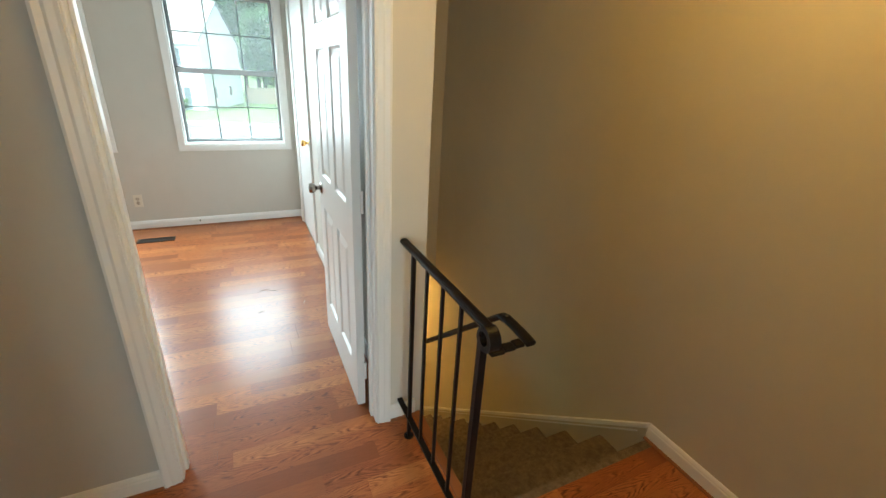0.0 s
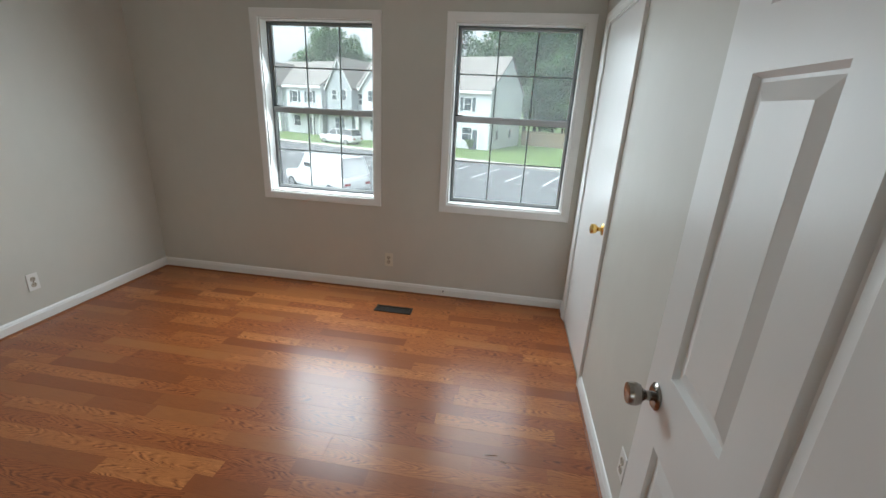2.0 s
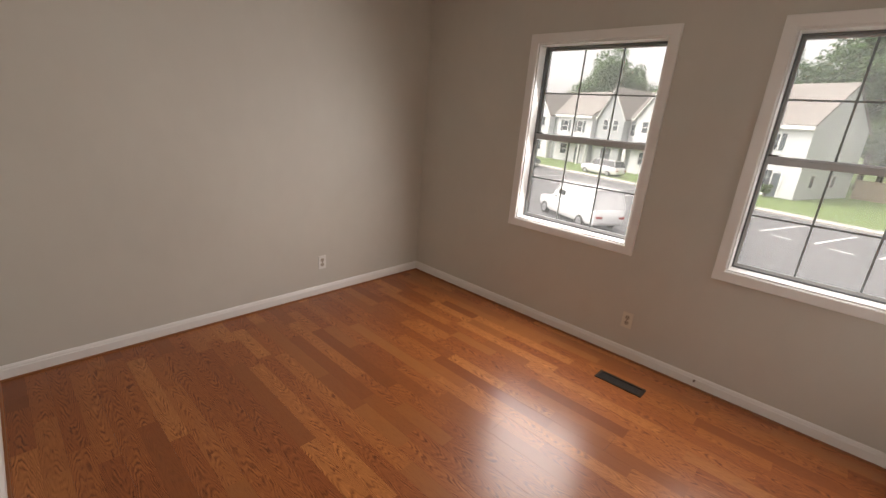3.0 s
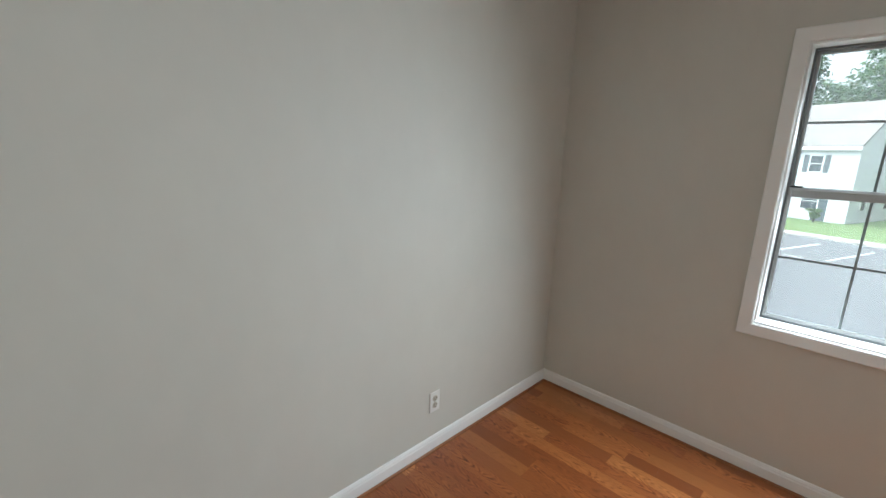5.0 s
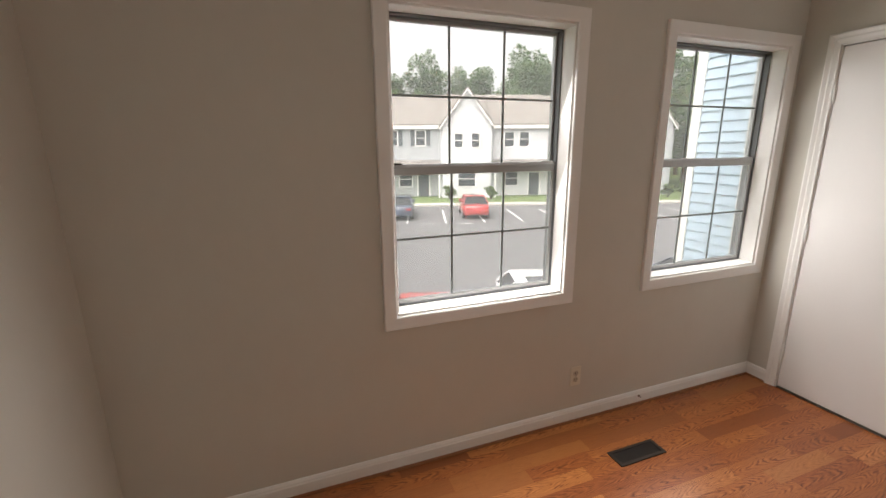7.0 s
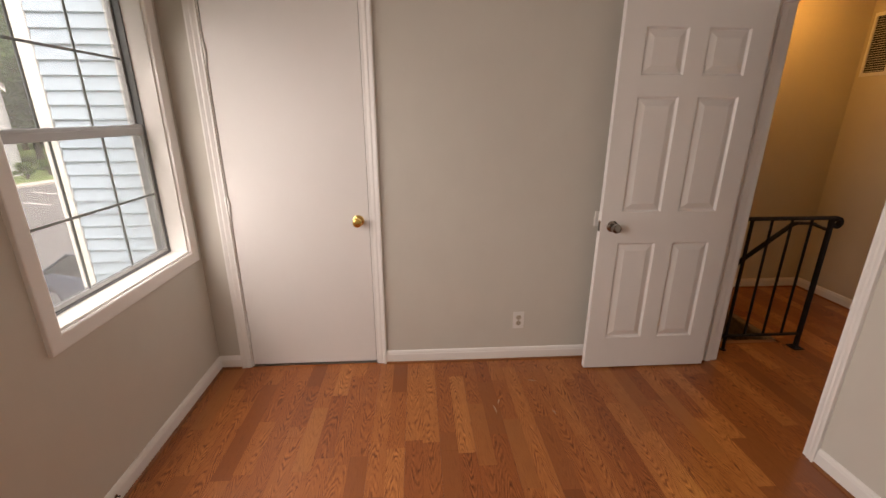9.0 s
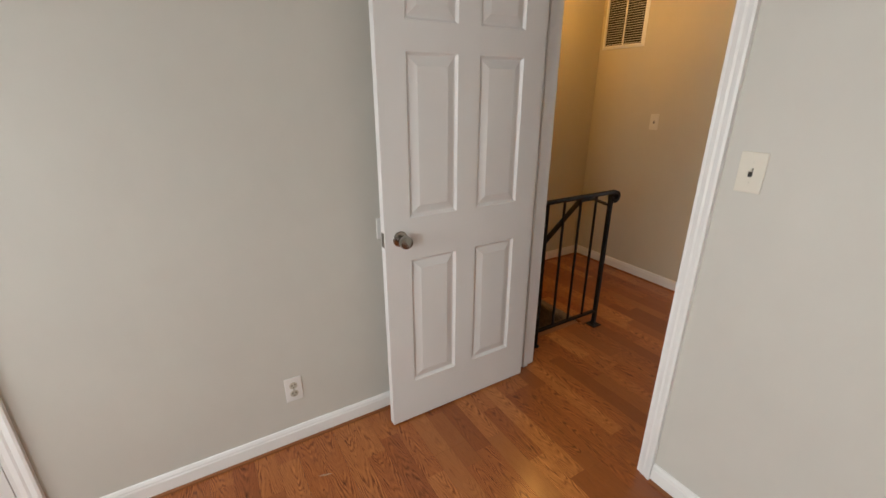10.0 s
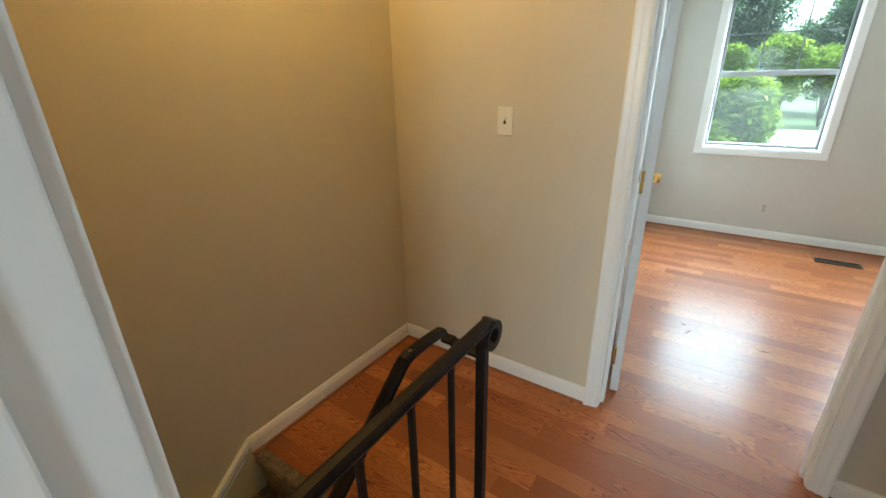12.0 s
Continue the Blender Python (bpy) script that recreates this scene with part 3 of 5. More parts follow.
for i, (a, b_) in enumerate(BWIN):
    window("window_%d" % (i + 3), a, b_, BS, -1, "double-hung window over shrubs, grille bars in the upper sash", False, BZ0, M_GLASS)

# ---- doors ----


def knob_set(parent, at, out, mat, label):
    """Rosette, neck and round knob standing out along out."""
    q = Vector(out).to_track_quat("Z", "Y").to_matrix().to_4x4()
    m = Matrix.Translation(at) @ q
    k = part("door_knob", lathe(bmesh.new(), [(0.012, 0.0), (0.011, 0.022), (0.014, 0.030), (0.023, 0.036), (0.0265, 0.046), (0.0265, 0.056), (0.024, 0.064), (0.014, 0.067)], m, 24), mat, parent, label, True)
    part("rosette", lathe(bmesh.new(), [(0.032, 0.0005), (0.032, 0.003), (0.026, 0.008), (0.014, 0.009)], m, 24), mat, k, "", True)
    return k


def hinge(parent, at, mat=None):
    mat = mat or M_TRIM
    bm = bmesh.new()
    tube(bm, (at[0], at[1], at[2] - 0.045), (at[0], at[1], at[2] + 0.045), 0.0065)
    part("hinge", bm, mat, parent, "", True)


def panel_face(bm, w, h, panels, y, sgn, grooves=0.011):
    """Adds one moulded face of a panelled door to bm, at the depth y; sgn is the way that it faces."""
    xs = sorted({0.0, w, *[v for p in panels for v in p[:2]]})
    zs = sorted({0.0, h, *[v for p in panels for v in p[2:]]})

    def quad(*c):
        bm.faces.new([bm.verts.new(v) for v in c])
    for xa, xb in zip(xs, xs[1:]):
        for za, zb in zip(zs, zs[1:]):
            if not any(p[0] <= xa and xb <= p[1] and p[2] <= za and zb <= p[3] for p in panels):
                quad((xa, y, za), (xb, y, za), (xb, y, zb), (xa, y, zb))
    for x0, x1, z0, z1 in panels:
        rings = []
        for inset, depth in ((0, 0), (0.009, grooves), (0.015, grooves), (0.043, 0.002), (0.045, 0.001)):
            yy = y - sgn * depth
            rings.append([(x0 + inset, yy, z0 + inset), (x1 - inset, yy, z0 + inset), (x1 - inset, yy, z1 - inset), (x0 + inset, yy, z1 - inset)])
        for p, q in zip(rings, rings[1:]):
            for i in range(4):
                quad(p[i], p[(i + 1) % 4], q[(i + 1) % 4], q[i])
        quad(*rings[-1])


def six_panel_door(name, hinge_at, turn, w, label, knob_mat, hinge_mat=None, pin=-1):
    """A six-panel door leaf; its hinge edge stands at hinge_at, the leaf runs along +x before the turn."""
    d = thing(name, label, "door", (*hinge_at, 0.010), kind="structure", turn=turn)
    h, t = 2.028, 0.035
    c0, c1, c2, c3 = 0.112, 0.112 + (w - 0.324) / 2, w - 0.112 - (w - 0.324) / 2, w - 0.112
    panels = []
    for a, b in ((c0, c1), (c2, c3)):
        panels += [(a, b, 0.205, 0.805), (a, b, 0.985, 1.585), (a, b, 1.685, 1.905)]
    bm = bmesh.new()
    panel_face(bm, w, h, panels, -t / 2, -1)
    panel_face(bm, w, h, panels, t / 2, 1)
    for c in (((0, -1, 0), (0, 1, 0), (0, 1, 1), (0, -1, 1)), ((1, -1, 0), (1, 1, 0), (1, 1, 1), (1, -1, 1)), ((0, -1, 0), (1, -1, 0), (1, 1, 0), (0, 1, 0)), ((0, -1, 1), (1, -1, 1), (1, 1, 1), (0, 1, 1))):
        bm.faces.new([bm.verts.new((x * w, y * t / 2, z * h)) for x, y, z in c])
    bmesh.ops.remove_doubles(bm, verts=bm.verts, dist=1e-5)
    part("leaf", bm, M_DOOR, d)
    for s in (-1, 1):
        knob_set(d, (w - 0.066, s * t / 2, 0.905), (0, s, 0), knob_mat, "round satin metal knob")
    bm = box(bmesh.new(), w - 0.0005, w + 0.0015, -0.012, 0.012, 0.875, 0.935, 0.0005)
    part("latch_plate", bm, M_NICKEL, d, "metal latch plate")
    for z in (0.20, 1.02, 1.83):
        hinge(d, (-0.006, pin * (t / 2 + 0.002), z), hinge_mat)
    return d


# open against the closet wall: the leaf's east face looks at the wall
door_1 = six_panel_door("door_1", (1.194, SY + 0.012), 90, 0.762, "open white six-panel door with a satin knob", M_NICKEL)
door_2 = six_panel_door("door_2", (1.212, BN - 0.030), -80, 0.745, "white six-panel door opened into the back bedroom", M_BRASS, M_BRASS, 1)


def closet_door(name, face, y0, y1, hinge_y, knob_y, sign, label):
    """A flush slab in a wall along y whose room face lies at x = face."""
    d = thing(name, label, "door", (face, y0, 0), kind="structure")
    a, b = sorted((0.0025 * sign, 0.037 * sign))
    part("leaf", box(bmesh.new(), a, b, 0.003, y1 - y0 - 0.004, 0.014, DH - 0.006, 0.0015), M_DOOR, d)
    knob_set(d, (0.0025 * sign, knob_y - y0, 0.93), (-sign, 0, 0), M_BRASS, "round polished brass knob")
    for z in (0.25, 1.02, 1.80):
        hinge(d, (-0.004 * sign, hinge_y - y0, z), M_TRIM)
    return d


closet_door("closet_door_1", EX, CY0, CY1, CY1 - 0.002, CY0 + 0.062, 1, "closed white flush closet door with a brass knob")
closet_door("closet_door_2", BE, CB0, CB1, CB0 + 0.002, CB1 - 0.065, 1, "closed white closet door in the back bedroom")

# ---- stairs ----
stairs = thing("staircase", "brown carpeted stairs going down beside the hall", "stairs", (ST, TOPSTEP, 0), kind="structure")
RISE, RUN = 0.192, 0.230
nosing = [(-0.03, 0.0)]
for k in range(1, 15):
    bm = bmesh.new()
    y0, z1 = RUN * (k - 1), -RISE * k
    # rounded carpet nosing on a full-depth step
    prof = [(y0 - 0.004, z1 - 0.30), (y0 - 0.004, z1), (y0 + RUN, z1), (y0 + RUN + 0.016, z1 - 0.006), (y0 + RUN + 0.024, z1 - 0.018), (y0 + RUN + 0.022, z1 - 0.032), (y0 + RUN + 0.008, z1 - 0.045), (y0 + RUN - 0.004, z1 - 0.30)]
    va = [bm.verts.new((0.004, y, z)) for y, z in prof]
    vb = [bm.verts.new((SE - ST - 0.022, y, z)) for y, z in prof]
    n = len(prof)
    for i in range(n):
        bm.faces.new((va[i], va[(i + 1) % n], vb[(i + 1) % n], vb[i]))
    bm.faces.new(va), bm.faces.new(list(reversed(vb)))
    part("step", bm, M_CARPET, stairs, "", True)
bm = bmesh.new()
prof = [(-0.004, -0.19), (-0.03, -0.19), (-0.03, -0.001), (0.0, -0.001), (0.014, -0.006), (0.021, -0.018), (0.018, -0.034), (0.004, -0.046)]
va = [bm.verts.new((0.004, y, z)) for y, z in prof]
vb = [bm.verts.new((SE - ST - 0.022, y, z)) for y, z in prof]
for i in range(len(prof)):
    bm.faces.new((va[i], va[(i + 1) % len(prof)], vb[(i + 1) % len(prof)], vb[i]))
bm.faces.new(va), bm.faces.new(list(reversed(vb)))
part("top_riser", bm, M_CARPET, stairs, "", True)
# sloped skirt board with its cap on the wall side
SLOPE = RISE / RUN


def slope_board(bm, x0, x1, lift0, lift1, y0, y1):
    pts = [(y0, lift0), (y0, lift1), (y1, lift1 - SLOPE * (y1 - y0)), (y1, lift0 - SLOPE * (y1 - y0))]
    va = [bm.verts.new((x0, y, z)) for y, z in pts]
    vb = [bm.verts.new((x1, y, z)) for y, z in pts]
    for i in range(4):
        bm.faces.new((va[i], va[(i + 1) % 4], vb[(i + 1) % 4], vb[i]))
    bm.faces.new(va), bm.faces.new(list(reversed(vb)))
    return bm


WID = SE - ST
part("skirt_board", slope_board(bmesh.new(), WID - 0.018, WID - 0.001, -0.32, 0.060, 0.022, 3.35), M_HALL, stairs, "tan stair skirt with lamp warmth in its paint")
part("skirt_cap", slope_board(bmesh.new(), WID - 0.024, WID - 0.001, 0.0605, 0.086, 0.022, 3.35), M_TRIM, stairs, "white painted skirt cap")
part("skirt_bead", slope_board(bmesh.new(), WID - 0.022, WID - 0.018, 0.004, 0.012, 0.06, 3.35), M_TRIM, stairs)
# oak nosing along the open edge of the hall floor
part("edge_board", box(bmesh.new(), -0.04, 0.002, 0.0, HN - TOPSTEP - 0.002, -0.30, 0.004, 0.004), M_WOODEDGE, stairs, "stained oak edge board")

# ---- railing ----
RX, RY0 = 1.340, 1.211
rail = thing("stair_railing", "black wrought-iron guard railing beside the stairs", "railing", (RX, RY0, 0))
RT = 0.915


def capped(bm, pts, width=0.034, thick=0.020):
    """A moulded handrail bar along a line of points in one upright plane."""
    hw = width / 2
    prof = [(-hw * 0.7, -thick), (hw * 0.7, -thick), (hw, -thick * 0.45), (hw * 0.85, -thick * 0.1), (hw * 0.4, 0.002), (-hw * 0.4, 0.002), (-hw * 0.85, -thick * 0.1), (-hw, -thick * 0.45)]
    rings = []
    pts = [Vector(p) for p in pts]
    for i, p in enumerate(pts):
        d = (pts[min(i + 1, len(pts) - 1)] - pts[max(i - 1, 0)]).normalized()
        side = Vector((1, 0, 0))
        if abs(d.x) > 0.9:
            side = Vector((0, 1, 0))
        nrm = side.cross(d).normalized()
        if nrm.z < 0 and abs(d.z) < 0.95:
            nrm = -nrm
        rings.append([bm.verts.new(p + side * a + nrm * h) for a, h in prof])
    n = len(prof)
    for p, q in zip(rings, rings[1:]):
        for i in range(n):
            bm.faces.new((p[i], p[(i + 1) % n], q[(i + 1) % n], q[i]))
    bm.faces.new(rings[0]), bm.faces.new(list(reversed(rings[-1])))
    return bm


REND = HN - RY0
part("top_rail", capped(bmesh.new(), [(0, REND - 0.02, RT), (0, 0.3, RT), (0, 0.0, RT), (0, -0.026, RT)]), M_IRON, rail, "moulded iron top rail")
# the scroll at the free end
bm = bmesh.new()
prev = None
for i in range(26):
    a = i / 25 * 1.75 * 2 * math.pi
    r = 0.030 - 0.0135 * i / 25
    cy, cz = -0.026 - r * math.sin(a), RT - 0.030 - 0.010 + r * math.cos(a)
    ring = [bm.verts.new((sx * 0.017, cy - t * math.sin(a), cz + t * math.cos(a))) for sx, t in ((-1, 0), (1, 0), (1, 0.010), (-1, 0.010))]
    if prev:
        for j in range(4):
            bm.faces.new((prev[j], prev[(j + 1) % 4], ring[(j + 1) % 4], ring[j]))
    else:
        bm.faces.new(ring)
    prev = ring
bm.faces.new(prev)
part("scroll", bm, M_IRON, rail, "rolled iron scroll end", True)
part("newel_post", box(bmesh.new(), -0.0115, 0.0115, -0.0115, 0.0115, 0.006, RT - 0.021, 0.002), M_IRON, rail)
part("foot_plate", box(bmesh.new(), -0.036, 0.036, -0.036, 0.036, 0.001, 0.007, 0.002), M_IRON, rail)
part("foot_collar", lathe(bmesh.new(), [(0.03, 0.0072), (0.022, 0.016), (0.020, 0.018)], pose(0, 0, 0, 0, 0, 45), 4), M_IRON, rail)
part("bottom_rail", box(bmesh.new(), -0.012, 0.012, 0.0120, REND - 0.002, 0.100, 0.113, 0.002), M_IRON, rail)
for i in range(3):
    y = 0.129 * (i + 1)
    part("baluster", box(bmesh.new(), -0.0058, 0.0058, y - 0.0058, y + 0.0058, 0.1135, RT - 0.021, 0.0015), M_IRON, rail)
# end post with its own foot
part("end_post", box(bmesh.new(), -0.008, 0.008, 0.508, 0.523, 0.006, RT - 0.021, 0.0015), M_IRON, rail)
part("foot_plate", lathe(bmesh.new(), [(0.022, 0.001), (0.022, 0.005), (0.012, 0.009)], pose(0, 0.5155, 0), 14), M_IRON, rail)
# stair handrail on the inner side: a flat arm off the newel, a level turn, then down with the flight
HX = 0.137
arm = part("stair_handrail", capped(bmesh.new(), [(HX, 0.095, 0.846), (HX, 0.115, 0.842), (HX, 0.135, 0.828), (HX, 1.75, -0.51)], 0.036, 0.018), M_IRON, rail, "iron handrail sloping with the stairs")
part("level_turn", capped(bmesh.new(), [(HX, -0.038, 0.838), (HX, -0.01, 0.842), (HX, 0.05, 0.846), (HX, 0.0945, 0.846)], 0.036, 0.016), M_IRON, arm)
bm = bmesh.new()
for x0, x1, z in ((0.0120, 0.055, 0.822), (0.055, 0.09, 0.826), (0.09, HX - 0.0185, 0.830)):
    box(bm, x0, x1, -0.034, -0.004, z - 0.007, z + 0.004, 0.002)
part("handrail_arm", bm, M_IRON, arm, "flat iron arm off the newel post")
part("joint_screw", lathe(bmesh.new(), [(0.006, 0), (0.006, 0.002), (0.003, 0.004)], pose(HX, 0.09, 0.8465), 10), M_NICKEL, arm)

# ---- plates, registers, grille ----


def plate_base(bm):
    return box(bm, -0.035, 0.035, -0.0058, -0.0005, -0.0575, 0.0575, 0.0025)


def outlet(place, turn, mat, label):
    """A duplex receptacle; before the turn it faces -y."""
    o = thing("wall_outlet", label, "outlet", place, "wall outlets", turn=turn)
    part("cover_plate", plate_base(bmesh.new()), mat, o)
    for s in (-1, 1):
        f = part("receptacle", lathe(bmesh.new(), [(0.0165, 0.0), (0.0165, 0.002), (0.0155, 0.0028)], pose(0, -0.0060, s * 0.0195, 90), 18), M_FACE, o)
        for dx, hh in ((-0.0062, 0.0050), (0.0062, 0.0042)):
            part("slot", box(bmesh.new(), dx - 0.0016, dx + 0.0016, -0.0096, -0.0089, s * 0.0195 + 0.003 - hh, s * 0.0195 + 0.003 + hh), M_SLOT, f)
        part("slot", lathe(bmesh.new(), [(0.0024, 0), (0.0024, 0.0006)], pose(0, -0.0090, s * 0.0195 - 0.0085, 90), 10), M_SLOT, f)
    part("screw", lathe(bmesh.new(), [(0.003, 0), (0.0028, 0.001)], pose(0, -0.0059, 0, 90), 10), M_NICKEL, o)
    return o


def switch(place, turn, mat, label):
    o = thing("light_switch", label, "switch", place, "light switches", turn=turn)
    part("cover_plate", plate_base(bmesh.new()), mat, o)
    part("toggle_well", box(bmesh.new(), -0.0055, 0.0055, -0.0066, -0.0060, -0.0125, 0.0125), M_SLOT, o)
    part("toggle", box(bmesh.new(), -0.0042, 0.0042, -0.016, -0.0060, 0.0, 0.009, 0.001, pose(0, 0, 0, -18)), mat, o)
    for z in (-0.030, 0.030):
        part("screw", lathe(bmesh.new(), [(0.003, 0), (0.0028, 0.001)], pose(0, -0.0059, z, 90), 10), mat, o)
    return o


outlet((-0.123, NY, 0.280), 0, M_PLATE, "ivory wall outlet under the windows")
outlet((WX, 3.91, 0.286), 90, M_WPLATE, "white wall outlet above the baseboard")
outlet((EX, 3.14, 0.275), -90, M_WPLATE, "white wall outlet between closet and door")
outlet((0.62, BS, 0.29), 180, M_WALL, "painted-over wall outlet in the back bedroom")
switch((0.313, SY, 1.246), 180, M_PLATE, "ivory toggle light switch beside the bedroom doorway")
switch((1.768, HS, 1.258), 180, M_PLATE, "ivory toggle light switch on the hall wall")


def floor_register(x, y, label):
    """A stamped steel floor register with louvres."""
    r = thing("floor_register", label, "floor vent", (x, y, 0))
    w, d = 0.145, 0.052
    bm = bmesh.new()
    for c in ((-w, w, -d, -d + 0.016), (-w, w, d - 0.016, d), (-w, -w + 0.018, -d + 0.016, d - 0.016), (w - 0.018, w, -d + 0.016, d - 0.016)):
        box(bm, *c, 0.001, 0.006)
    part("rim", bm, M_REGISTER, r)
    # dark sheet over the boards paints the shade of the opening
    part("well", box(bmesh.new(), -w + 0.018, w - 0.018, -d + 0.016, d - 0.016, 0.0005, 0.0012), M_SLOT, r, "dark sheet for the shaded opening")
    for i in range(22):
        x0 = -w + 0.022 + i * (2 * w - 0.044) / 21
        part("louvre", box(bmesh.new(), x0 - 0.0012, x0 + 0.0012, -d + 0.016, d - 0.016, 0.0014, 0.0052), M_REGISTER, r)
    return r


floor_register(0.016, 4.655, "dark brown metal floor register by the window wall")
floor_register(0.085, -2.40, "dark brown metal floor register in the back bedroom")

# scuffs on the wall beside the doorway, and lifted laminate chips
M_SCUFF = Mat("brown_scuff", (0.22, 0.195, 0.17), 0.8).m
for sx, sz, sl, st in ((-1.62, 0.57, 0.20, 8), (-1.70, 0.68, 0.10, -25), (-0.98, 0.38, 0.15, 6), (-1.01, 0.33, 0.08, 20)):
    mk = part("scuff_mark", box(bmesh.new(), -0.0018, 0.0018, 0.0002, 0.0006, -sl / 2, sl / 2, 0, pose(sx, SY, sz, 0, st, 0)), M_SCUFF, wall_room_south, "faint grey scuff")
M_CHIP = Mat("pale_laminate_edge", (0.40, 0.22, 0.12), 0.4).m
for cx, cy, cl, ct in ((0.84, 3.365, 0.07, 8), (0.90, 3.335, 0.04, -20), (1.08, 3.10, 0.05, 75), (0.80, 3.055, 0.04, 12), (0.97, -0.66, 0.07, 62), (1.00, -0.74, 0.03, -10), (0.60, -0.66, 0.05, 15)):
    bm = bmesh.new()
    rows = []
    for i in range(9):
        f = i / 8
        hgt = 0.0035 * math.sin(math.pi * f)
        rows.append([bm.verts.new((cl * (f - 0.5), dy * (0.3 + math.sin(math.pi * f)), z)) for dy, z in ((-0.003, 0.0003), (0.0, 0.0006 + hgt), (0.003, 0.0003))])
    for p, q_ in zip(rows, rows[1:]):
        for i in range(2):
            bm.faces.new((p[i], p[i + 1], q_[i + 1], q_[i]))
    ch = part("laminate_chip", bm, M_CHIP, floor, "lifted pale laminate edge")
    ch.matrix_basis = pose(cx, cy, 0, 0, 0, ct)

# an open seam between two runs of boards before the back bedroom
part("open_seam", box(bmesh.new(), 0.52, 1.11, 0.4755, 0.4795, 0.0002, 0.0012), M_CHIP, floor, "pale lifted seam between boards")

# small fixtures: a bumper plate behind the door, a cable stub in the baseboard
bump = thing("door_bumper", "square white wall plate behind the open door", "door stop", (EX, 2.685, 0.925))
part("plate", box(bmesh.new(), -0.008, -0.0005, -0.040, 0.040, -0.045, 0.045, 0.003), M_WPLATE, bump)
part("pad", lathe(bmesh.new(), [(0.018, 0.0), (0.018, 0.004), (0.014, 0.006)], pose(-0.008, 0, 0, 0, -90), 16), M_PLATE, bump)
stub = thing("cable_stub", "short cable connector poking from the baseboard", "cable", (0.352, NY - 0.014, 0.052))
part("collar", lathe(bmesh.new(), [(0.007, 0.0), (0.007, 0.003), (0.004, 0.004)], pose(0, 0, 0, 90), 12), M_NICKEL, stub)
part("pin", tube(bmesh.new(), (0, -0.004, 0), (0, -0.018, -0.001), 0.003, None, 8), M_SLOT, stub)

# return-air grille high on the hall wall
grille = thing("return_air_grille", "white return-air grille with dark slots high on the wall", "vent", (2.146, HS, 2.020))
GW, GH = 0.192, 0.225
part("frame", frame_sweep(bmesh.new(), [(0, 0.0005), (0.026, 0.0005), (0.026, 0.004), (0.004, 0.011), (0, 0.011)], (-GW + 0.026, 0, -GH + 0.026), (1, 0, 0), (0, 1, 0), 2 * GW - 0.052, 2 * GH - 0.052, True), M_TRIM, grille)
# near-black sheet on the wall stands for shade inside the duct
part("backing", box(bmesh.new(), -GW + 0.02, GW - 0.02, 0.0004, 0.0012, -GH + 0.02, GH - 0.02), M_GAP, grille, "dark sheet for the duct's shade behind the slats")
for dx in (0.0,):
    part("mullion", box(bmesh.new(), dx - 0.005, dx + 0.005, 0.002, 0.010, -GH + 0.026, GH - 0.026), M_TRIM, grille)
for i in range(24):
    z = -GH + 0.034 + i * (2 * GH - 0.068) / 23
    part("slat", box(bmesh.new(), -GW + 0.026, GW - 0.026, -0.004, 0.004, -0.0006, 0.0006, 0, pose(0, 0.0062, z, -24)), M_TRIM, grille)



def ceiling_lamp(place, label):
    """A flush lamp with a brass canopy and a frosted bowl; place is on the ceiling."""
    lamp = thing("ceiling_lamp", label, "lamp", place, "ceiling lamps")
    part("canopy", lathe(bmesh.new(), [(0.145, -0.030), (0.150, -0.022), (0.150, -0.0005)], None, 28), M_BRASS, lamp, "brass canopy", True)
    part("shade", lathe(bmesh.new(), [(0.03, -0.105), (0.075, -0.098), (0.11, -0.080), (0.132, -0.055), (0.138, -0.031)], None, 28), M_LAMP, lamp, "glowing frosted glass bowl", True)


# warm lamps over the stair landing and over the foot of the stairs
ceiling_lamp((1.95, 1.02, H), "round flush ceiling lamp with warm frosted glass")
ceiling_lamp((1.90, 4.25, -0.281), "round flush lamp with warm glass at the stair foot")

# ---- outdoors ----
GZ = -3.0
EXT = pose(0, 0, 0, 0, 0, -18)  # the street's own axes: x along the kerb, y away from the windows


def ext(u, v, z=0.0, turn=0.0):
    return EXT @ pose(u, v, z, 0, 0, turn)


bm = bmesh.new()
bmesh.ops.create_grid(bm, x_segments=40, y_segments=40, size=600)
bmesh.ops.translate(bm, verts=bm.verts, vec=(0, 0, GZ - 0.03))
solid("ground", bm, M_SOIL, "grassy ground reaching to the horizon", "ground", kind="structure")
bm = bmesh.new()
box(bm, -75, 60, 8.6, 36.0, GZ - 0.025, GZ)
lot = solid("road", bm, M_ASPHALT, "grey asphalt parking lot", "parking lot", kind="structure")
lot.matrix_basis = EXT
bm = bmesh.new()
box(bm, -75, 60, 36.0, 36.18, GZ - 0.02, GZ + 0.14, 0.03)
kerb = solid("kerb", bm, M_KERB, "pale concrete kerb round the parking lot", "kerb", kind="structure")
kerb.matrix_basis = EXT
bm = bmesh.new()
box(bm, -75, 60, 36.18, 37.4, GZ - 0.02, GZ + 0.12)
pv = solid("pavement", bm, M_KERB, "pale concrete pavement", "pavement", kind="structure")
pv.matrix_basis = EXT
bm = bmesh.new()
box(bm, -75, 60, 37.4, 80, GZ - 0.02, GZ + 0.13)
lawn = solid("lawn", bm, M_GRASS, "bright green mown lawn", "lawn", kind="structure")
lawn.matrix_basis = EXT
line_mesh = finish(box(bmesh.new(), -0.06, 0.06, 0, 5.4, 0.004, 0.010), "parking_line")
line_mesh.materials.append(M_LINE)
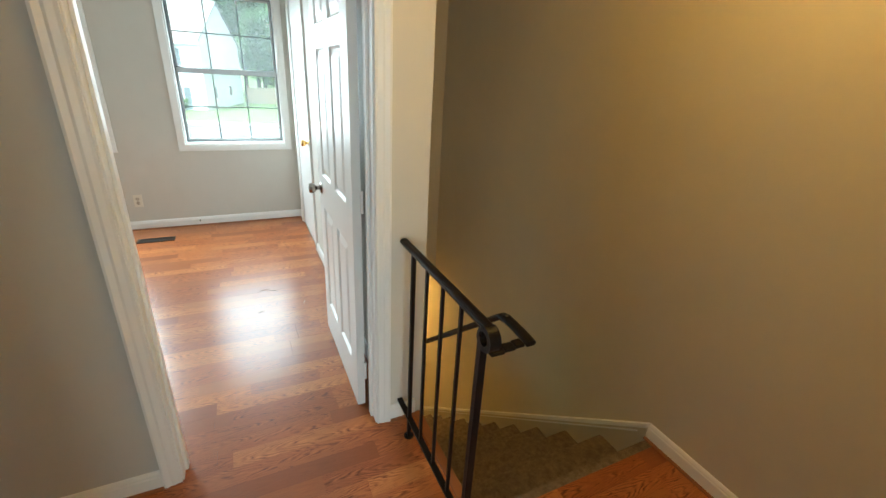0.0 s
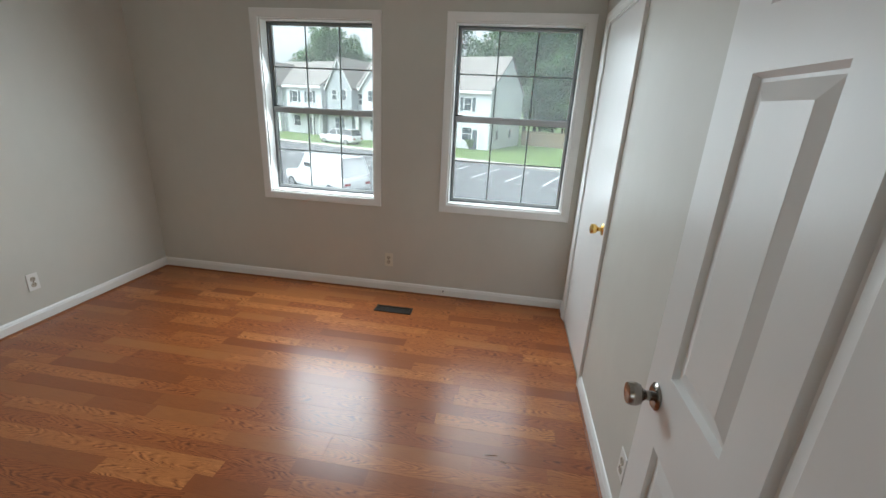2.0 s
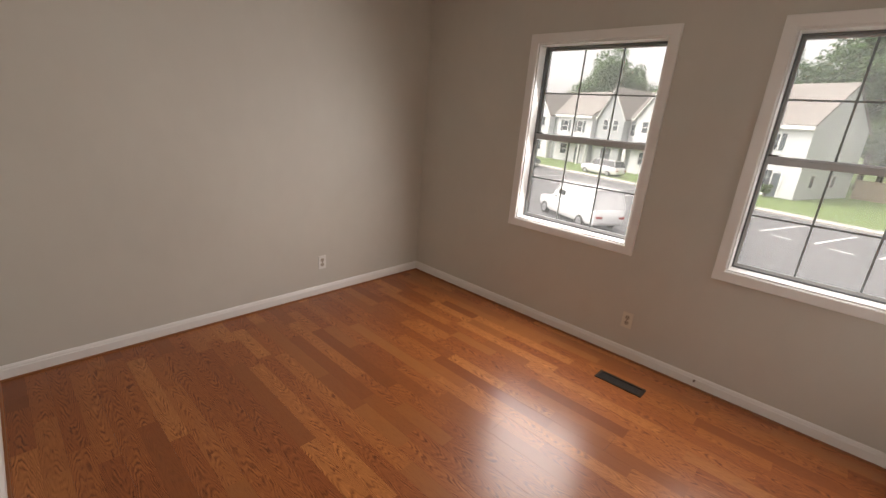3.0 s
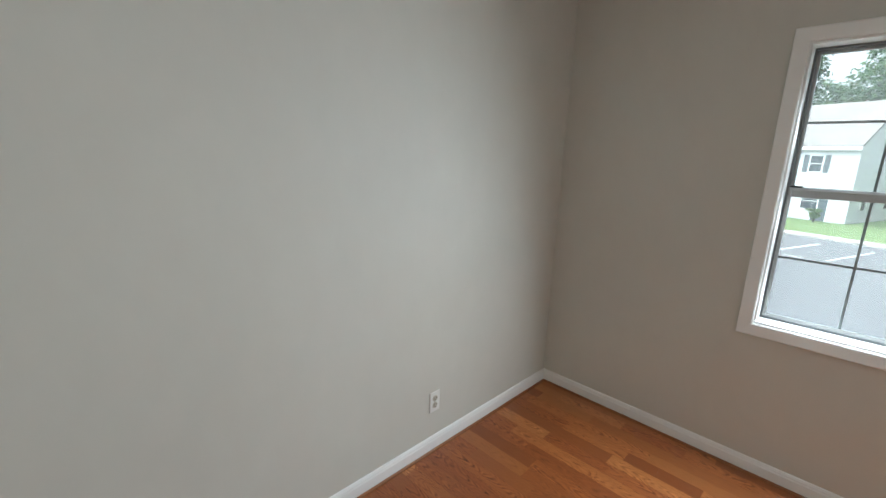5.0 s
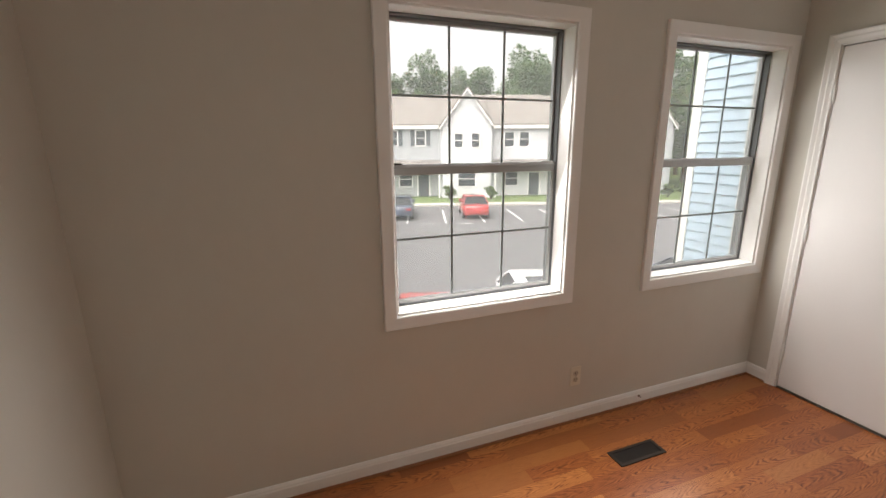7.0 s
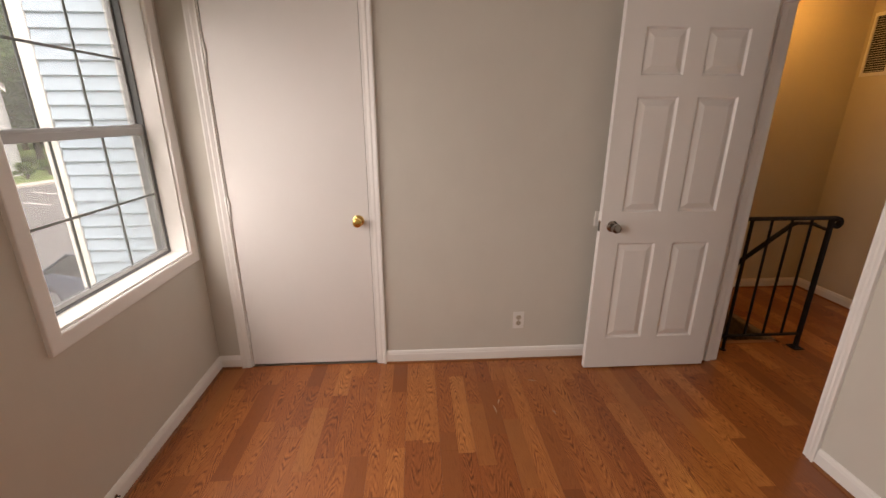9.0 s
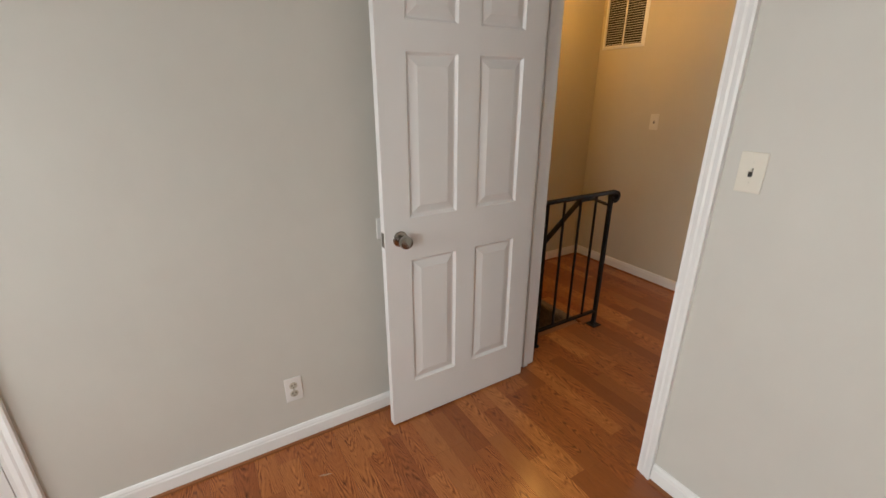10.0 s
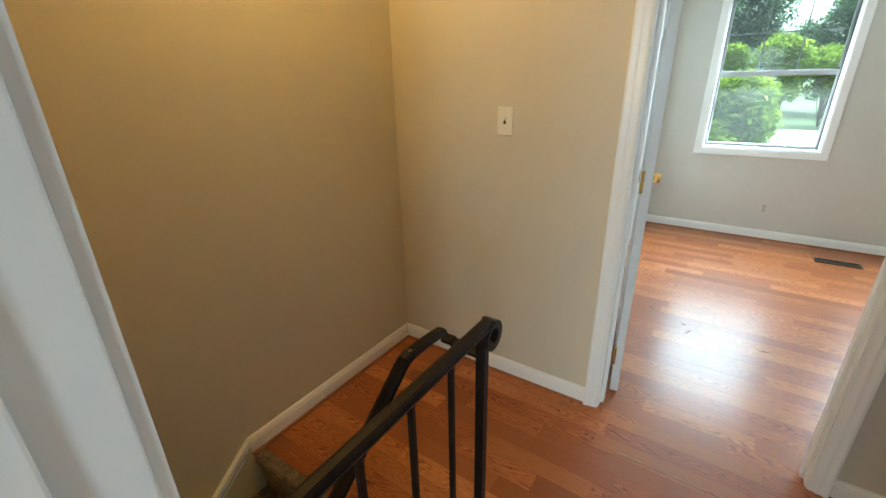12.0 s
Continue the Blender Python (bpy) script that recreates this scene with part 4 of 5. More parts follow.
for i in range(22):
    ln = tagged(new("parking_line", line_mesh), "white painted parking line on asphalt", "road marking", "parking lines")
    ln.matrix_basis = ext(-33.0 + 2.45 * i, 28.4, GZ)
dash_mesh = finish(box(bmesh.new(), -0.45, 0.45, -0.06, 0.06, 0.004, 0.010), "parking_dash")
dash_mesh.materials.append(M_LINE)
for i in range(14):
    ln = tagged(new("parking_dash", dash_mesh), "short white painted cross mark on asphalt", "road marking", "parking lines")
    ln.matrix_basis = ext(-31.8 + 2.45 * i, 28.0, GZ)


def house_window(parent, x, z, w, h, y=0.0, shutters=True, frame_mat=None):
    """A window on a front wall at y that faces -y."""
    f = part("window", box(bmesh.new(), x - w / 2, x + w / 2, y - 0.05, y - 0.002, z, z + h, 0.01), frame_mat or M_TRIM, parent, "white framed window")
    part("pane", box(bmesh.new(), x - w / 2 + 0.09, x + w / 2 - 0.09, y - 0.060, y - 0.0502, z + 0.09, z + h / 2 - 0.03), M_FARGLASS, f)
    part("pane", box(bmesh.new(), x - w / 2 + 0.09, x + w / 2 - 0.09, y - 0.060, y - 0.0502, z + h / 2 + 0.03, z + h - 0.09), M_FARGLASS, f)
    if shutters:
        for s in (-1, 1):
            sx = x + s * (w / 2 + 0.22)
            part("shutter", box(bmesh.new(), sx - 0.19, sx + 0.19, y - 0.04, y - 0.002, z, z + h, 0.01), M_SHUTTER, f, "dark louvred shutter")


def prism(bm, pts, y0, y1):
    va = [bm.verts.new((x, y0, z)) for x, z in pts]
    vb = [bm.verts.new((x, y1, z)) for x, z in pts]
    n = len(pts)
    for i in range(n):
        bm.faces.new((va[i], va[(i + 1) % n], vb[(i + 1) % n], vb[i]))
    bm.faces.new(va), bm.faces.new(list(reversed(vb)))
    return bm


def townhouse(u0, u1, v0, label, wall_mat, gable=None, windows=(), low=(), depth=11.0, eave=6.35, ridge=9.5, gable_mat=None, porch=False, end_right=False):
    """One unit of a terrace; its front faces the parking lot. gable: (middle, half width, forward, peak)."""
    w = u1 - u0
    hs = thing("townhouse", label, "house", group="terrace houses")
    hs.matrix_basis = ext(u0, v0, GZ)
    bm = bmesh.new()
    # body with gabled party walls
    pts = [(0, 0), (depth, 0), (depth, eave), (depth / 2, ridge), (0, eave)]
    va = [bm.verts.new((0, y, z)) for y, z in pts]
    vb = [bm.verts.new((w, y, z)) for y, z in pts]
    for i in range(5):
        bm.faces.new((va[i], va[(i + 1) % 5], vb[(i + 1) % 5], vb[i]))
    bm.faces.new(va), bm.faces.new(list(reversed(vb)))
    part("wall", bm, wall_mat, hs)
    o, sl = 0.35, (ridge - eave) / (depth / 2)
    for s in (0, 1):
        bm = bmesh.new()
        ya, yb = (-o, depth / 2) if s == 0 else (depth / 2, depth + o)
        za, zb = (eave - o * sl, ridge) if s == 0 else (ridge, eave - o * sl)
        pts = [(ya, za + 0.03), (yb, zb + 0.03), (yb, zb + 0.20), (ya, za + 0.20)]
        va = [bm.verts.new((-0.12, y, z)) for y, z in pts]
        vb = [bm.verts.new((w + 0.12, y, z)) for y, z in pts]
        for i in range(4):
            bm.faces.new((va[i], va[(i + 1) % 4], vb[(i + 1) % 4], vb[i]))
        bm.faces.new(va), bm.faces.new(list(reversed(vb)))
        part("roof", bm, M_SHINGLE, hs, "grey shingle roof slope")
    part("fascia", box(bmesh.new(), -0.1, w + 0.1, -0.40, -0.36, eave - 0.42, eave - 0.12, 0.01), M_TRIM, hs, "white eaves board")
    if gable:
        gm, gh, fw, pk = gable
        gm -= u0
        ge = eave - 0.05
        part("gable", prism(bmesh.new(), [(gm - gh, 0), (gm + gh, 0), (gm + gh, ge), (gm, pk), (gm - gh, ge)], -fw, 0.02), gable_mat or wall_mat, hs, "gabled front bay")
        gs = (pk - ge) / gh
        for s in (-1, 1):
            pts = [(gm + s * (gh + 0.3), ge - 0.3 * gs + 0.03), (gm, pk + 0.03), (gm, pk + 0.22), (gm + s * (gh + 0.3), ge - 0.3 * gs + 0.22)]
            part("gable_roof", prism(bmesh.new(), pts, -fw - 0.3, depth / 2), M_SHINGLE, hs, "grey shingle gable slope")
            pts = [(gm + s * (gh + 0.3), ge - 0.3 * gs - 0.16), (gm, pk - 0.19), (gm, pk + 0.02), (gm + s * (gh + 0.3), ge - 0.3 * gs + 0.02)]
            part("barge_board", prism(bmesh.new(), pts, -fw - 0.3, -fw - 0.25), M_TRIM, hs, "white barge board")
        for dx in (-0.75, 0.75):
            house_window(hs, gm + dx, 4.55, 0.85, 1.35, -fw, False)
        house_window(hs, gm, 1.1, 1.7, 1.5, -fw, False)
    for wx, wz, sh in windows:
        house_window(hs, wx - u0, wz, 1.0, 1.45, 0.0, sh)
    for wx in low:
        house_window(hs, wx - u0, 1.0, 1.3, 1.5, 0.0, False)
    if porch:
        pts = [(-1.7, 2.75), (0.0, 3.35), (0.0, 3.5), (-1.7, 2.9)]
        bm = bmesh.new()
        va = [bm.verts.new((0.1, y, z)) for y, z in pts]
        vb = [bm.verts.new((w - 0.1, y, z)) for y, z in pts]
        for i in range(4):
            bm.faces.new((va[i], va[(i + 1) % 4], vb[(i + 1) % 4], vb[i]))
        bm.faces.new(va), bm.faces.new(list(reversed(vb)))
        part("porch_roof", bm, M_SHINGLE, hs, "low shingle porch roof")
        for px in (0.2, w - 0.2):
            part("porch_post", box(bmesh.new(), px - 0.07, px + 0.07, -1.62, -1.48, 0.1, 2.76, 0.01), M_TRIM, hs)
    dx = w * 0.72
    dr = part("front_door", box(bmesh.new(), dx - 0.48, dx + 0.48, -0.04, -0.002, 0.15, 2.2, 0.01), M_SHUTTER, hs, "dark front door")
    part("door_surround", box(bmesh.new(), dx - 0.62, dx - 0.485, -0.06, -0.002, 0.13, 2.3, 0.01), M_TRIM, dr)
    part("door_surround", box(bmesh.new(), dx + 0.485, dx + 0.62, -0.06, -0.002, 0.13, 2.3, 0.01), M_TRIM, dr)
    if end_right:
        for wy in (2.4, 6.8):
            f = part("side_window", box(bmesh.new(), w + 0.002, w + 0.05, wy - 0.4, wy + 0.4, 1.1, 2.3, 0.01), M_TRIM, hs, "white framed side window")
            part("pane", box(bmesh.new(), w + 0.0505, w + 0.06, wy - 0.31, wy + 0.31, 1.19, 2.21), M_FARGLASS, f)
    return hs


townhouse(-23.2, -16.7, 46, "white sided end townhouse with a plain gable end", M_SIDE_WHITE, None, [(-19.4, 4.1, True), (-21.8, 4.1, True)], [-19.3], ridge=10.0, end_right=True)
townhouse(-28.6, -23.2, 46.6, "grey townhouse with a steep white front gable", M_SIDE_GREY, (-26.4, 2.1, 1.2, 9.1), [(-24.1, 4.1, False)], [], gable_mat=M_SIDE_WHITE, porch=True)
townhouse(-33.6, -28.6, 46, "white townhouse with a front gable", M_SIDE_WHITE, (-30.9, 2.0, 1.0, 8.9), [], [], porch=True)
townhouse(-40.2, -33.6, 46.8, "grey townhouse with a pointed front gable", M_SIDE_GREY, (-36.9, 1.9, 1.2, 9.4), [(-39.3, 4.1, False), (-34.4, 4.1, False)], [], porch=True)
townhouse(-46.4, -40.2, 46, "pale townhouse with shuttered windows", M_SIDE_WHITE, None, [(-42.2, 4.1, True), (-44.8, 4.1, True)], [-44.6], porch=True)
townhouse(-52.4, -46.4, 46.5, "grey townhouse with a front gable", M_SIDE_GREY, (-49.6, 2.0, 1.0, 9.0), [], [], gable_mat=M_SIDE_WHITE)
townhouse(-6.7, -0.9, 42.5, "grey townhouse with shuttered upper windows", M_SIDE_GREY, None, [(-5.3, 4.75, True), (-2.75, 4.75, True)], [-4.2], eave=6.7, ridge=9.7, porch=True)
townhouse(-0.9, 3.8, 42.5, "white townhouse with a tall front gable", M_SIDE_WHITE, (1.4, 2.2, 1.6, 9.6), [], [], eave=6.7, ridge=9.7)
townhouse(3.8, 9.6, 42.5, "white townhouse with paired upper windows", M_SIDE_WHITE, None, [(5.5, 4.6, False), (6.9, 4.6, False)], [5.8], eave=6.7, ridge=9.7, porch=True)
townhouse(9.6, 15.4, 42.5, "tan townhouse with a low porch roof", M_SIDE_TAN, None, [(11.3, 4.5, False), (13.6, 4.5, False)], [11.5], eave=6.6, ridge=9.6, porch=True)
townhouse(15.4, 21.4, 42.8, "grey townhouse with a front gable", M_SIDE_GREY, (18.4, 2.1, 1.2, 9.3), [], [], eave=6.6, ridge=9.6)

# board fence behind the lawn
fence = thing("board_fence", "weathered board fence at the back of the lawn", "fence")
fence.matrix_basis = ext(-16.4, 57.2, GZ + 0.12)
fb = finish(box(bmesh.new(), -0.068, 0.068, -0.012, 0.012, 0.02, 1.85, 0.006), "board")
fb.materials.append(M_FENCE)
for i in range(68):
    o = new("board", fb)
    o.parent = fence
    o.location = (0.1 + i * 0.142, 0, random.uniform(-0.015, 0.015))
for z in (0.4, 1.45):
    part("fence_rail", box(bmesh.new(), 0, 9.8, 0.013, 0.05, z, z + 0.09), M_FENCE, fence)

# the next unit stands forward of the window wall
nb = thing("neighbour_house", "pale blue sided bay of the next house", "house", (1.75, NY + 0.18, GZ))
part("core", box(bmesh.new(), 0.015, 5.5, 0.0, 0.815, 0, 6.2), M_SIDE_BLUE, nb)
lap = bmesh.new()
pts = [(0.015, 0.0), (-0.009, 0.0), (-0.012, 0.004), (0.004, 0.083), (0.015, 0.083)]
va = [lap.verts.new((x, 0.002, z)) for x, z in pts]
vb = [lap.verts.new((x, 0.750, z)) for x, z in pts]
for i in range(5):
    lap.faces.new((va[i], va[(i + 1) % 5], vb[(i + 1) % 5], vb[i]))
lap.faces.new(va), lap.faces.new(list(reversed(vb)))
lap = finish(lap, "siding_board")
lap.materials.append(M_SIDE_BLUE)
for i in range(73):
    o = new("siding_board", lap)
    o.parent = nb
    o.location = (0, 0, 0.1 + 0.0825 * i)
part("corner_board", box(bmesh.new(), -0.016, 0.075, 0.751, 0.835, 0, 6.2, 0.004), M_TRIM, nb, "white corner board")
part("roof", box(bmesh.new(), -0.3, 5.6, -0.1, 1.1, 6.21, 6.36, 0.01), M_SHINGLE, nb)

# ---- trees ----


def leaf_cloud(rng, blobs, count, size, aspect=1.5):
    """Many small leaf clumps spread over the skins of a few overlapping blobs."""
    verts, faces = [], []
    blobs = [(Vector(c), r) for c, r in blobs]
    weights = [r[0] * r[2] for _, r in blobs]
    for _ in range(count):
        c, r = rng.choices(blobs, weights)[0]
        d = Vector((rng.gauss(0, 1), rng.gauss(0, 1), rng.gauss(0, 1))).normalized()
        k = rng.uniform(0.55, 1.08)
        p = c + Vector((d.x * r[0], d.y * r[1], d.z * r[2])) * k
        s = size * rng.uniform(0.55, 1.35)
        q = Euler((rng.uniform(-0.9, 0.9), rng.uniform(-0.9, 0.9), rng.uniform(0, 6.28))).to_matrix()
        a, b = q @ Vector((s * aspect, 0, 0)), q @ Vector((0, s, 0))
        up = q @ Vector((0, 0, s * 0.35))
        i = len(verts)
        verts += [p - a, p - b * 0.8 + up, p + a, p + b * 0.8 + up]
        faces += [(i, i + 1, i + 3), (i + 1, i + 2, i + 3)]
    me = bpy.data.meshes.new("crown")
    me.from_pydata(verts, [], faces)
    return me


def tree(label, seed, height, spread, mat, place, count=8000, size=0.17):
    rng = random.Random(seed)
    t = thing("tree", label, "tree", group="trees behind the houses")
    t.matrix_basis = place
    bm = bmesh.new()
    tube(bm, (0, 0, -0.1), (0.1, 0.05, height * 0.45), 0.32, 0.2, 10)
    tube(bm, (0.1, 0.05, height * 0.44), (0.0, 0.2, height * 0.85), 0.2, 0.05, 8)
    for i in range(7):
        a = rng.uniform(0, 6.28)
        z = height * rng.uniform(0.3, 0.7)
        l = spread * rng.uniform(0.5, 0.85)
        tube(bm, (0.08, 0.05, z), (l * math.cos(a), l * math.sin(a), z + l * 0.7), 0.11, 0.03, 6)
    part("trunk", bm, M_BARK, t, "rough brown trunk with limbs")
    blobs = []
    for i in range(9):
        a, k = rng.uniform(0, 6.28), rng.uniform(0.1, 0.75)
        z = height * rng.uniform(0.34, 0.9)
        f = 1.0 - 0.55 * max(0, z / height - 0.5) * 2
        blobs.append(((spread * k * f * math.cos(a), spread * k * f * math.sin(a), z), (spread * 0.5 * f, spread * 0.5 * f, height * 0.15)))
    me = leaf_cloud(rng, blobs, count, size)
    me.materials.append(mat)
    c = new("crown", me)
    c.parent = t
    return t


kinds = [tree("tall green broadleaf tree behind the houses", 3, 17.0, 5.5, M_LEAF_DARK, ext(-12.5, 66, GZ)),
         tree("spreading bright green broadleaf tree", 5, 14.5, 5.0, M_LEAF, ext(-9.0, 61, GZ)),
         tree("dense dark green tree behind the roofs", 8, 19.0, 6.0, M_LEAF_DARK, ext(-20.0, 70, GZ))]
rng = random.Random(11)
for i in range(52):
    u = -75 + i * 2.5 + rng.uniform(-1.2, 1.2)
    v = 64 + rng.uniform(-2, 16) + (4 if -5 < u < 30 else 0)
    if u < -43:
        v += 12
    s = rng.uniform(0.9, 1.2)
    if -50 < u < -40:
        s *= 0.6
    k = copy_thing(kinds[i % 3], ext(u, v, GZ, rng.uniform(0, 360)))
    k.scale = (s, s, s)
for i in range(9):
    k = copy_thing(kinds[i % 3], ext(-15.5 + i * 1.6 + rng.uniform(-0.5, 0.5), 60.5 + rng.uniform(0, 4), GZ, rng.uniform(0, 360)))
    k.scale = (0.62, 0.62, 0.62)
# trees across the way to the right of the lot and behind the back bedroom
for u, v, s in ((24.5, 50, 0.75), (28.0, 46.5, 0.8), (31.5, 51, 0.85), (26.0, 57, 0.9)):
    k = copy_thing(kinds[rng.randrange(3)], ext(u, v, GZ, rng.uniform(0, 360)))
    k.scale = (s, s, s)
for x, y, s in ((34, 44, 0.8), (40, 38, 0.9), (46, 33, 0.9), (37, 50, 1.0), (44, 46, 0.9), (50, 40, 1.0), (28, 52, 0.9)):
    k = copy_thing(kinds[rng.randrange(3)], pose(x, y, GZ, 0, 0, rng.uniform(0, 360)))
    k.scale = (s, s, s)
bm = bmesh.new()
box(bm, -26, 14, -46, -11.5, GZ - 0.02, GZ + 0.02)
solid("driveway", bm, M_PALE, "pale concrete drive behind the house", "driveway", kind="structure")
for i in range(18):
    k = copy_thing(kinds[i % 3], pose(-24 + 3.0 * i + rng.uniform(-1, 1), -60 - rng.uniform(0, 12), GZ, 0, 0, rng.uniform(0, 360)))
    k.scale = (0.9, 0.9, 0.80)


def shrub(name, label, seed, height, spread, mat, place, count=5200, size=0.06):
    rng = random.Random(seed)
    t = thing(name, label, "shrub")
    t.matrix_basis = place
    bm = bmesh.new()
    blobs = []
    for i in range(14):
        a, k = rng.uniform(0, 6.28), rng.uniform(0, 0.8)
        z = height * rng.uniform(0.35, 0.88)
        f = 1.05 - 0.5 * z / height
        c = (spread * k * f * math.cos(a), spread * k * f * math.sin(a), z)
        blobs.append((c, (spread * 0.34, spread * 0.34, height * 0.10)))
        tube(bm, (0, 0, 0.02), c, 0.05, 0.012, 6)
    part("stems", bm, M_BARK, t, "thin brown stems")
    me = leaf_cloud(rng, blobs, count, size, 2.0)
    me.materials.append(mat)
    c = new("foliage", me)
    c.parent = t
    return t


shrub("evergreen_shrub", "tall yellow-green feathery evergreen outside the window", 21, 4.70, 1.55, M_BUSH, pose(1.10, -7.6, GZ), 30000, 0.040)
for i, (x, y, h) in enumerate(((-14.0, -49.5, 7.4), (-9.5, -48.5, 8.0), (-5.0, -50.0, 7.6), (-1.0, -48.5, 8.4), (3.2, -49.5, 7.8), (7.4, -48.6, 8.2), (12.0, -50.0, 7.6))):
    shrub("evergreen_shrub", "bright yellow-green hedge tree across the drive", 40 + i, h, 3.2, M_BUSH, pose(x, y, GZ), 7000, 0.10)
for i, (u, v) in enumerate(((-0.2, 39.6), (3.4, 39.4), (-18.2, 44.6), (-20.6, 44.8), (17.6, 39.8), (19.4, 39.3), (21.3, 39.9))):
    shrub("hedge_shrub", "small rounded green shrub by a front wall", 30 + i, 1.2, 0.8, M_LEAF, ext(u, v, GZ + 0.12), 700, 0.07)

# ---- cars ----


def car(label, paint_name, base, place, length=4.6, width=1.82, height=1.45, suv=False, van=False):
    """A parked car; its nose points along +y before placing."""
    c = thing("parked_car", label, "car", group="parked cars")
    c.matrix_basis = place
    pm = car_paint(paint_name, base)
    l, hw = length / 2, width / 2
    # body stations: y, belt half width, sill z, belt z
    st_ = [(-l, 0.72, 0.42, 0.74), (-l + 0.12, 0.86, 0.30, 0.90), (-l * 0.6, 0.98, 0.24, 0.98), (0, 1.0, 0.22, 0.95), (l * 0.5, 0.99, 0.24, 0.92), (l - 0.35, 0.92, 0.27, 0.80), (l - 0.08, 0.78, 0.34, 0.66), (l, 0.62, 0.42, 0.56)]
    if suv:
        st_ = [(y, w, s + 0.06, b + 0.14) for y, w, s, b in st_]
    bm = bmesh.new()
    rings = []
    for y, w, s, b in st_:
        x = hw * w
        rings.append([bm.verts.new(p) for p in ((-x * 0.92, y, s), (-x, y, s + 0.12), (-x, y, b - 0.12), (-x * 0.90, y, b), (0, y, b + 0.03), (x * 0.90, y, b), (x, y, b - 0.12), (x, y, s + 0.12), (x * 0.92, y, s))])
    for p, q in zip(rings, rings[1:]):
        for i in range(9):
            bm.faces.new((p[i], p[(i + 1) % 9], q[(i + 1) % 9], q[i]))
    bm.faces.new(rings[0]), bm.faces.new(list(reversed(rings[-1])))
    part("body", bm, pm, c, "", True)
    # cabin glass and roof
    bz = 0.93 + (0.14 if suv else 0)
    rear, front = (-l * 0.93, l * 0.42) if suv else (-l * 0.74, l * 0.42)
    rt0, rt1 = (-l * 0.84, l * 0.26) if suv else (-l * 0.42, l * 0.10)
    bm = bmesh.new()
    lo = [bm.verts.new(p) for p in ((-hw * 0.90, rear, bz), (hw * 0.90, rear, bz), (hw * 0.90, front, bz), (-hw * 0.90, front, bz))]
    hi = [bm.verts.new(p) for p in ((-hw * 0.70, rt0, height - 0.05), (hw * 0.70, rt0, height - 0.05), (hw * 0.70, rt1, height - 0.05), (-hw * 0.70, rt1, height - 0.05))]
    for i in range(4):
        bm.faces.new((lo[i], lo[(i + 1) % 4], hi[(i + 1) % 4], hi[i]))
    bm.faces.new(hi), bm.faces.new(list(reversed(lo)))
    part("cabin" if van else "windows", bm, pm if van else M_CARGLASS, c, "" if van else "dark car glass")
    if van:
        for s in (-1, 1):
            part("side_window", box(bmesh.new(), s * hw * 0.84 - 0.012, s * hw * 0.84 + 0.012, l * 0.02, l * 0.26, bz + 0.12, bz + 0.42, 0.008, None), M_CARGLASS, c, "dark side window")
    part("roof", box(bmesh.new(), -hw * 0.73, hw * 0.73, rt0 - 0.06, rt1 + 0.05, height - 0.052, height, 0.022), pm, c, "", True)
    if not suv:
        part("sunroof", box(bmesh.new(), -hw * 0.42, hw * 0.42, rt1 - 0.62, rt1 - 0.12, height - 0.002, height + 0.006, 0.003), M_CARGLASS, c, "dark glass sunroof")
    for s in (-1, 1):
        part("mirror", box(bmesh.new(), s * hw * 0.98 - 0.09, s * hw * 0.98 + 0.09, front - 0.42, front - 0.30, bz + 0.02, bz + 0.15, 0.03), pm, c, "", True)
        for a, b in (((s * hw * 0.90, rear, bz), (s * hw * 0.71, rt0, height - 0.03)), ((s * hw * 0.90, front, bz), (s * hw * 0.71, rt1, height - 0.03)), ((s * hw * 0.905, -0.15, bz), (s * hw * 0.715, -0.15, height - 0.03))):
            part("pillar", tube(bmesh.new(), a, b, 0.035, 0.03, 8), pm, c)
        for wy in (-l * 0.60, l * 0.64):
            wz = 0.33
            m = pose(s * (hw - 0.11), wy, wz, 0, 90, 0)
            wh = part("wheel", lathe(bmesh.new(), [(0.24, -0.10), (0.32, -0.09), (0.33, 0), (0.32, 0.09), (0.24, 0.10)], m, 20), M_TYRE, c, "black tyre", True)
            part("rim", lathe(bmesh.new(), [(0.22, -0.105), (0.20, -0.07), (0.20, 0.07), (0.22, 0.105), (0.05, 0.112)], m, 16), M_RIM, wh)
        part("tail_lamp", box(bmesh.new(), s * hw * 0.62 - 0.16, s * hw * 0.62 + 0.16, -l - 0.004, -l + 0.10, 0.68, 0.80, 0.015), M_TAIL, c, "red tail lamp")
        part("head_lamp", box(bmesh.new(), s * hw * 0.60 - 0.17, s * hw * 0.60 + 0.17, l - 0.14, l - 0.02, 0.55, 0.66, 0.015), M_HEAD, c, "clear head lamp")
    return c


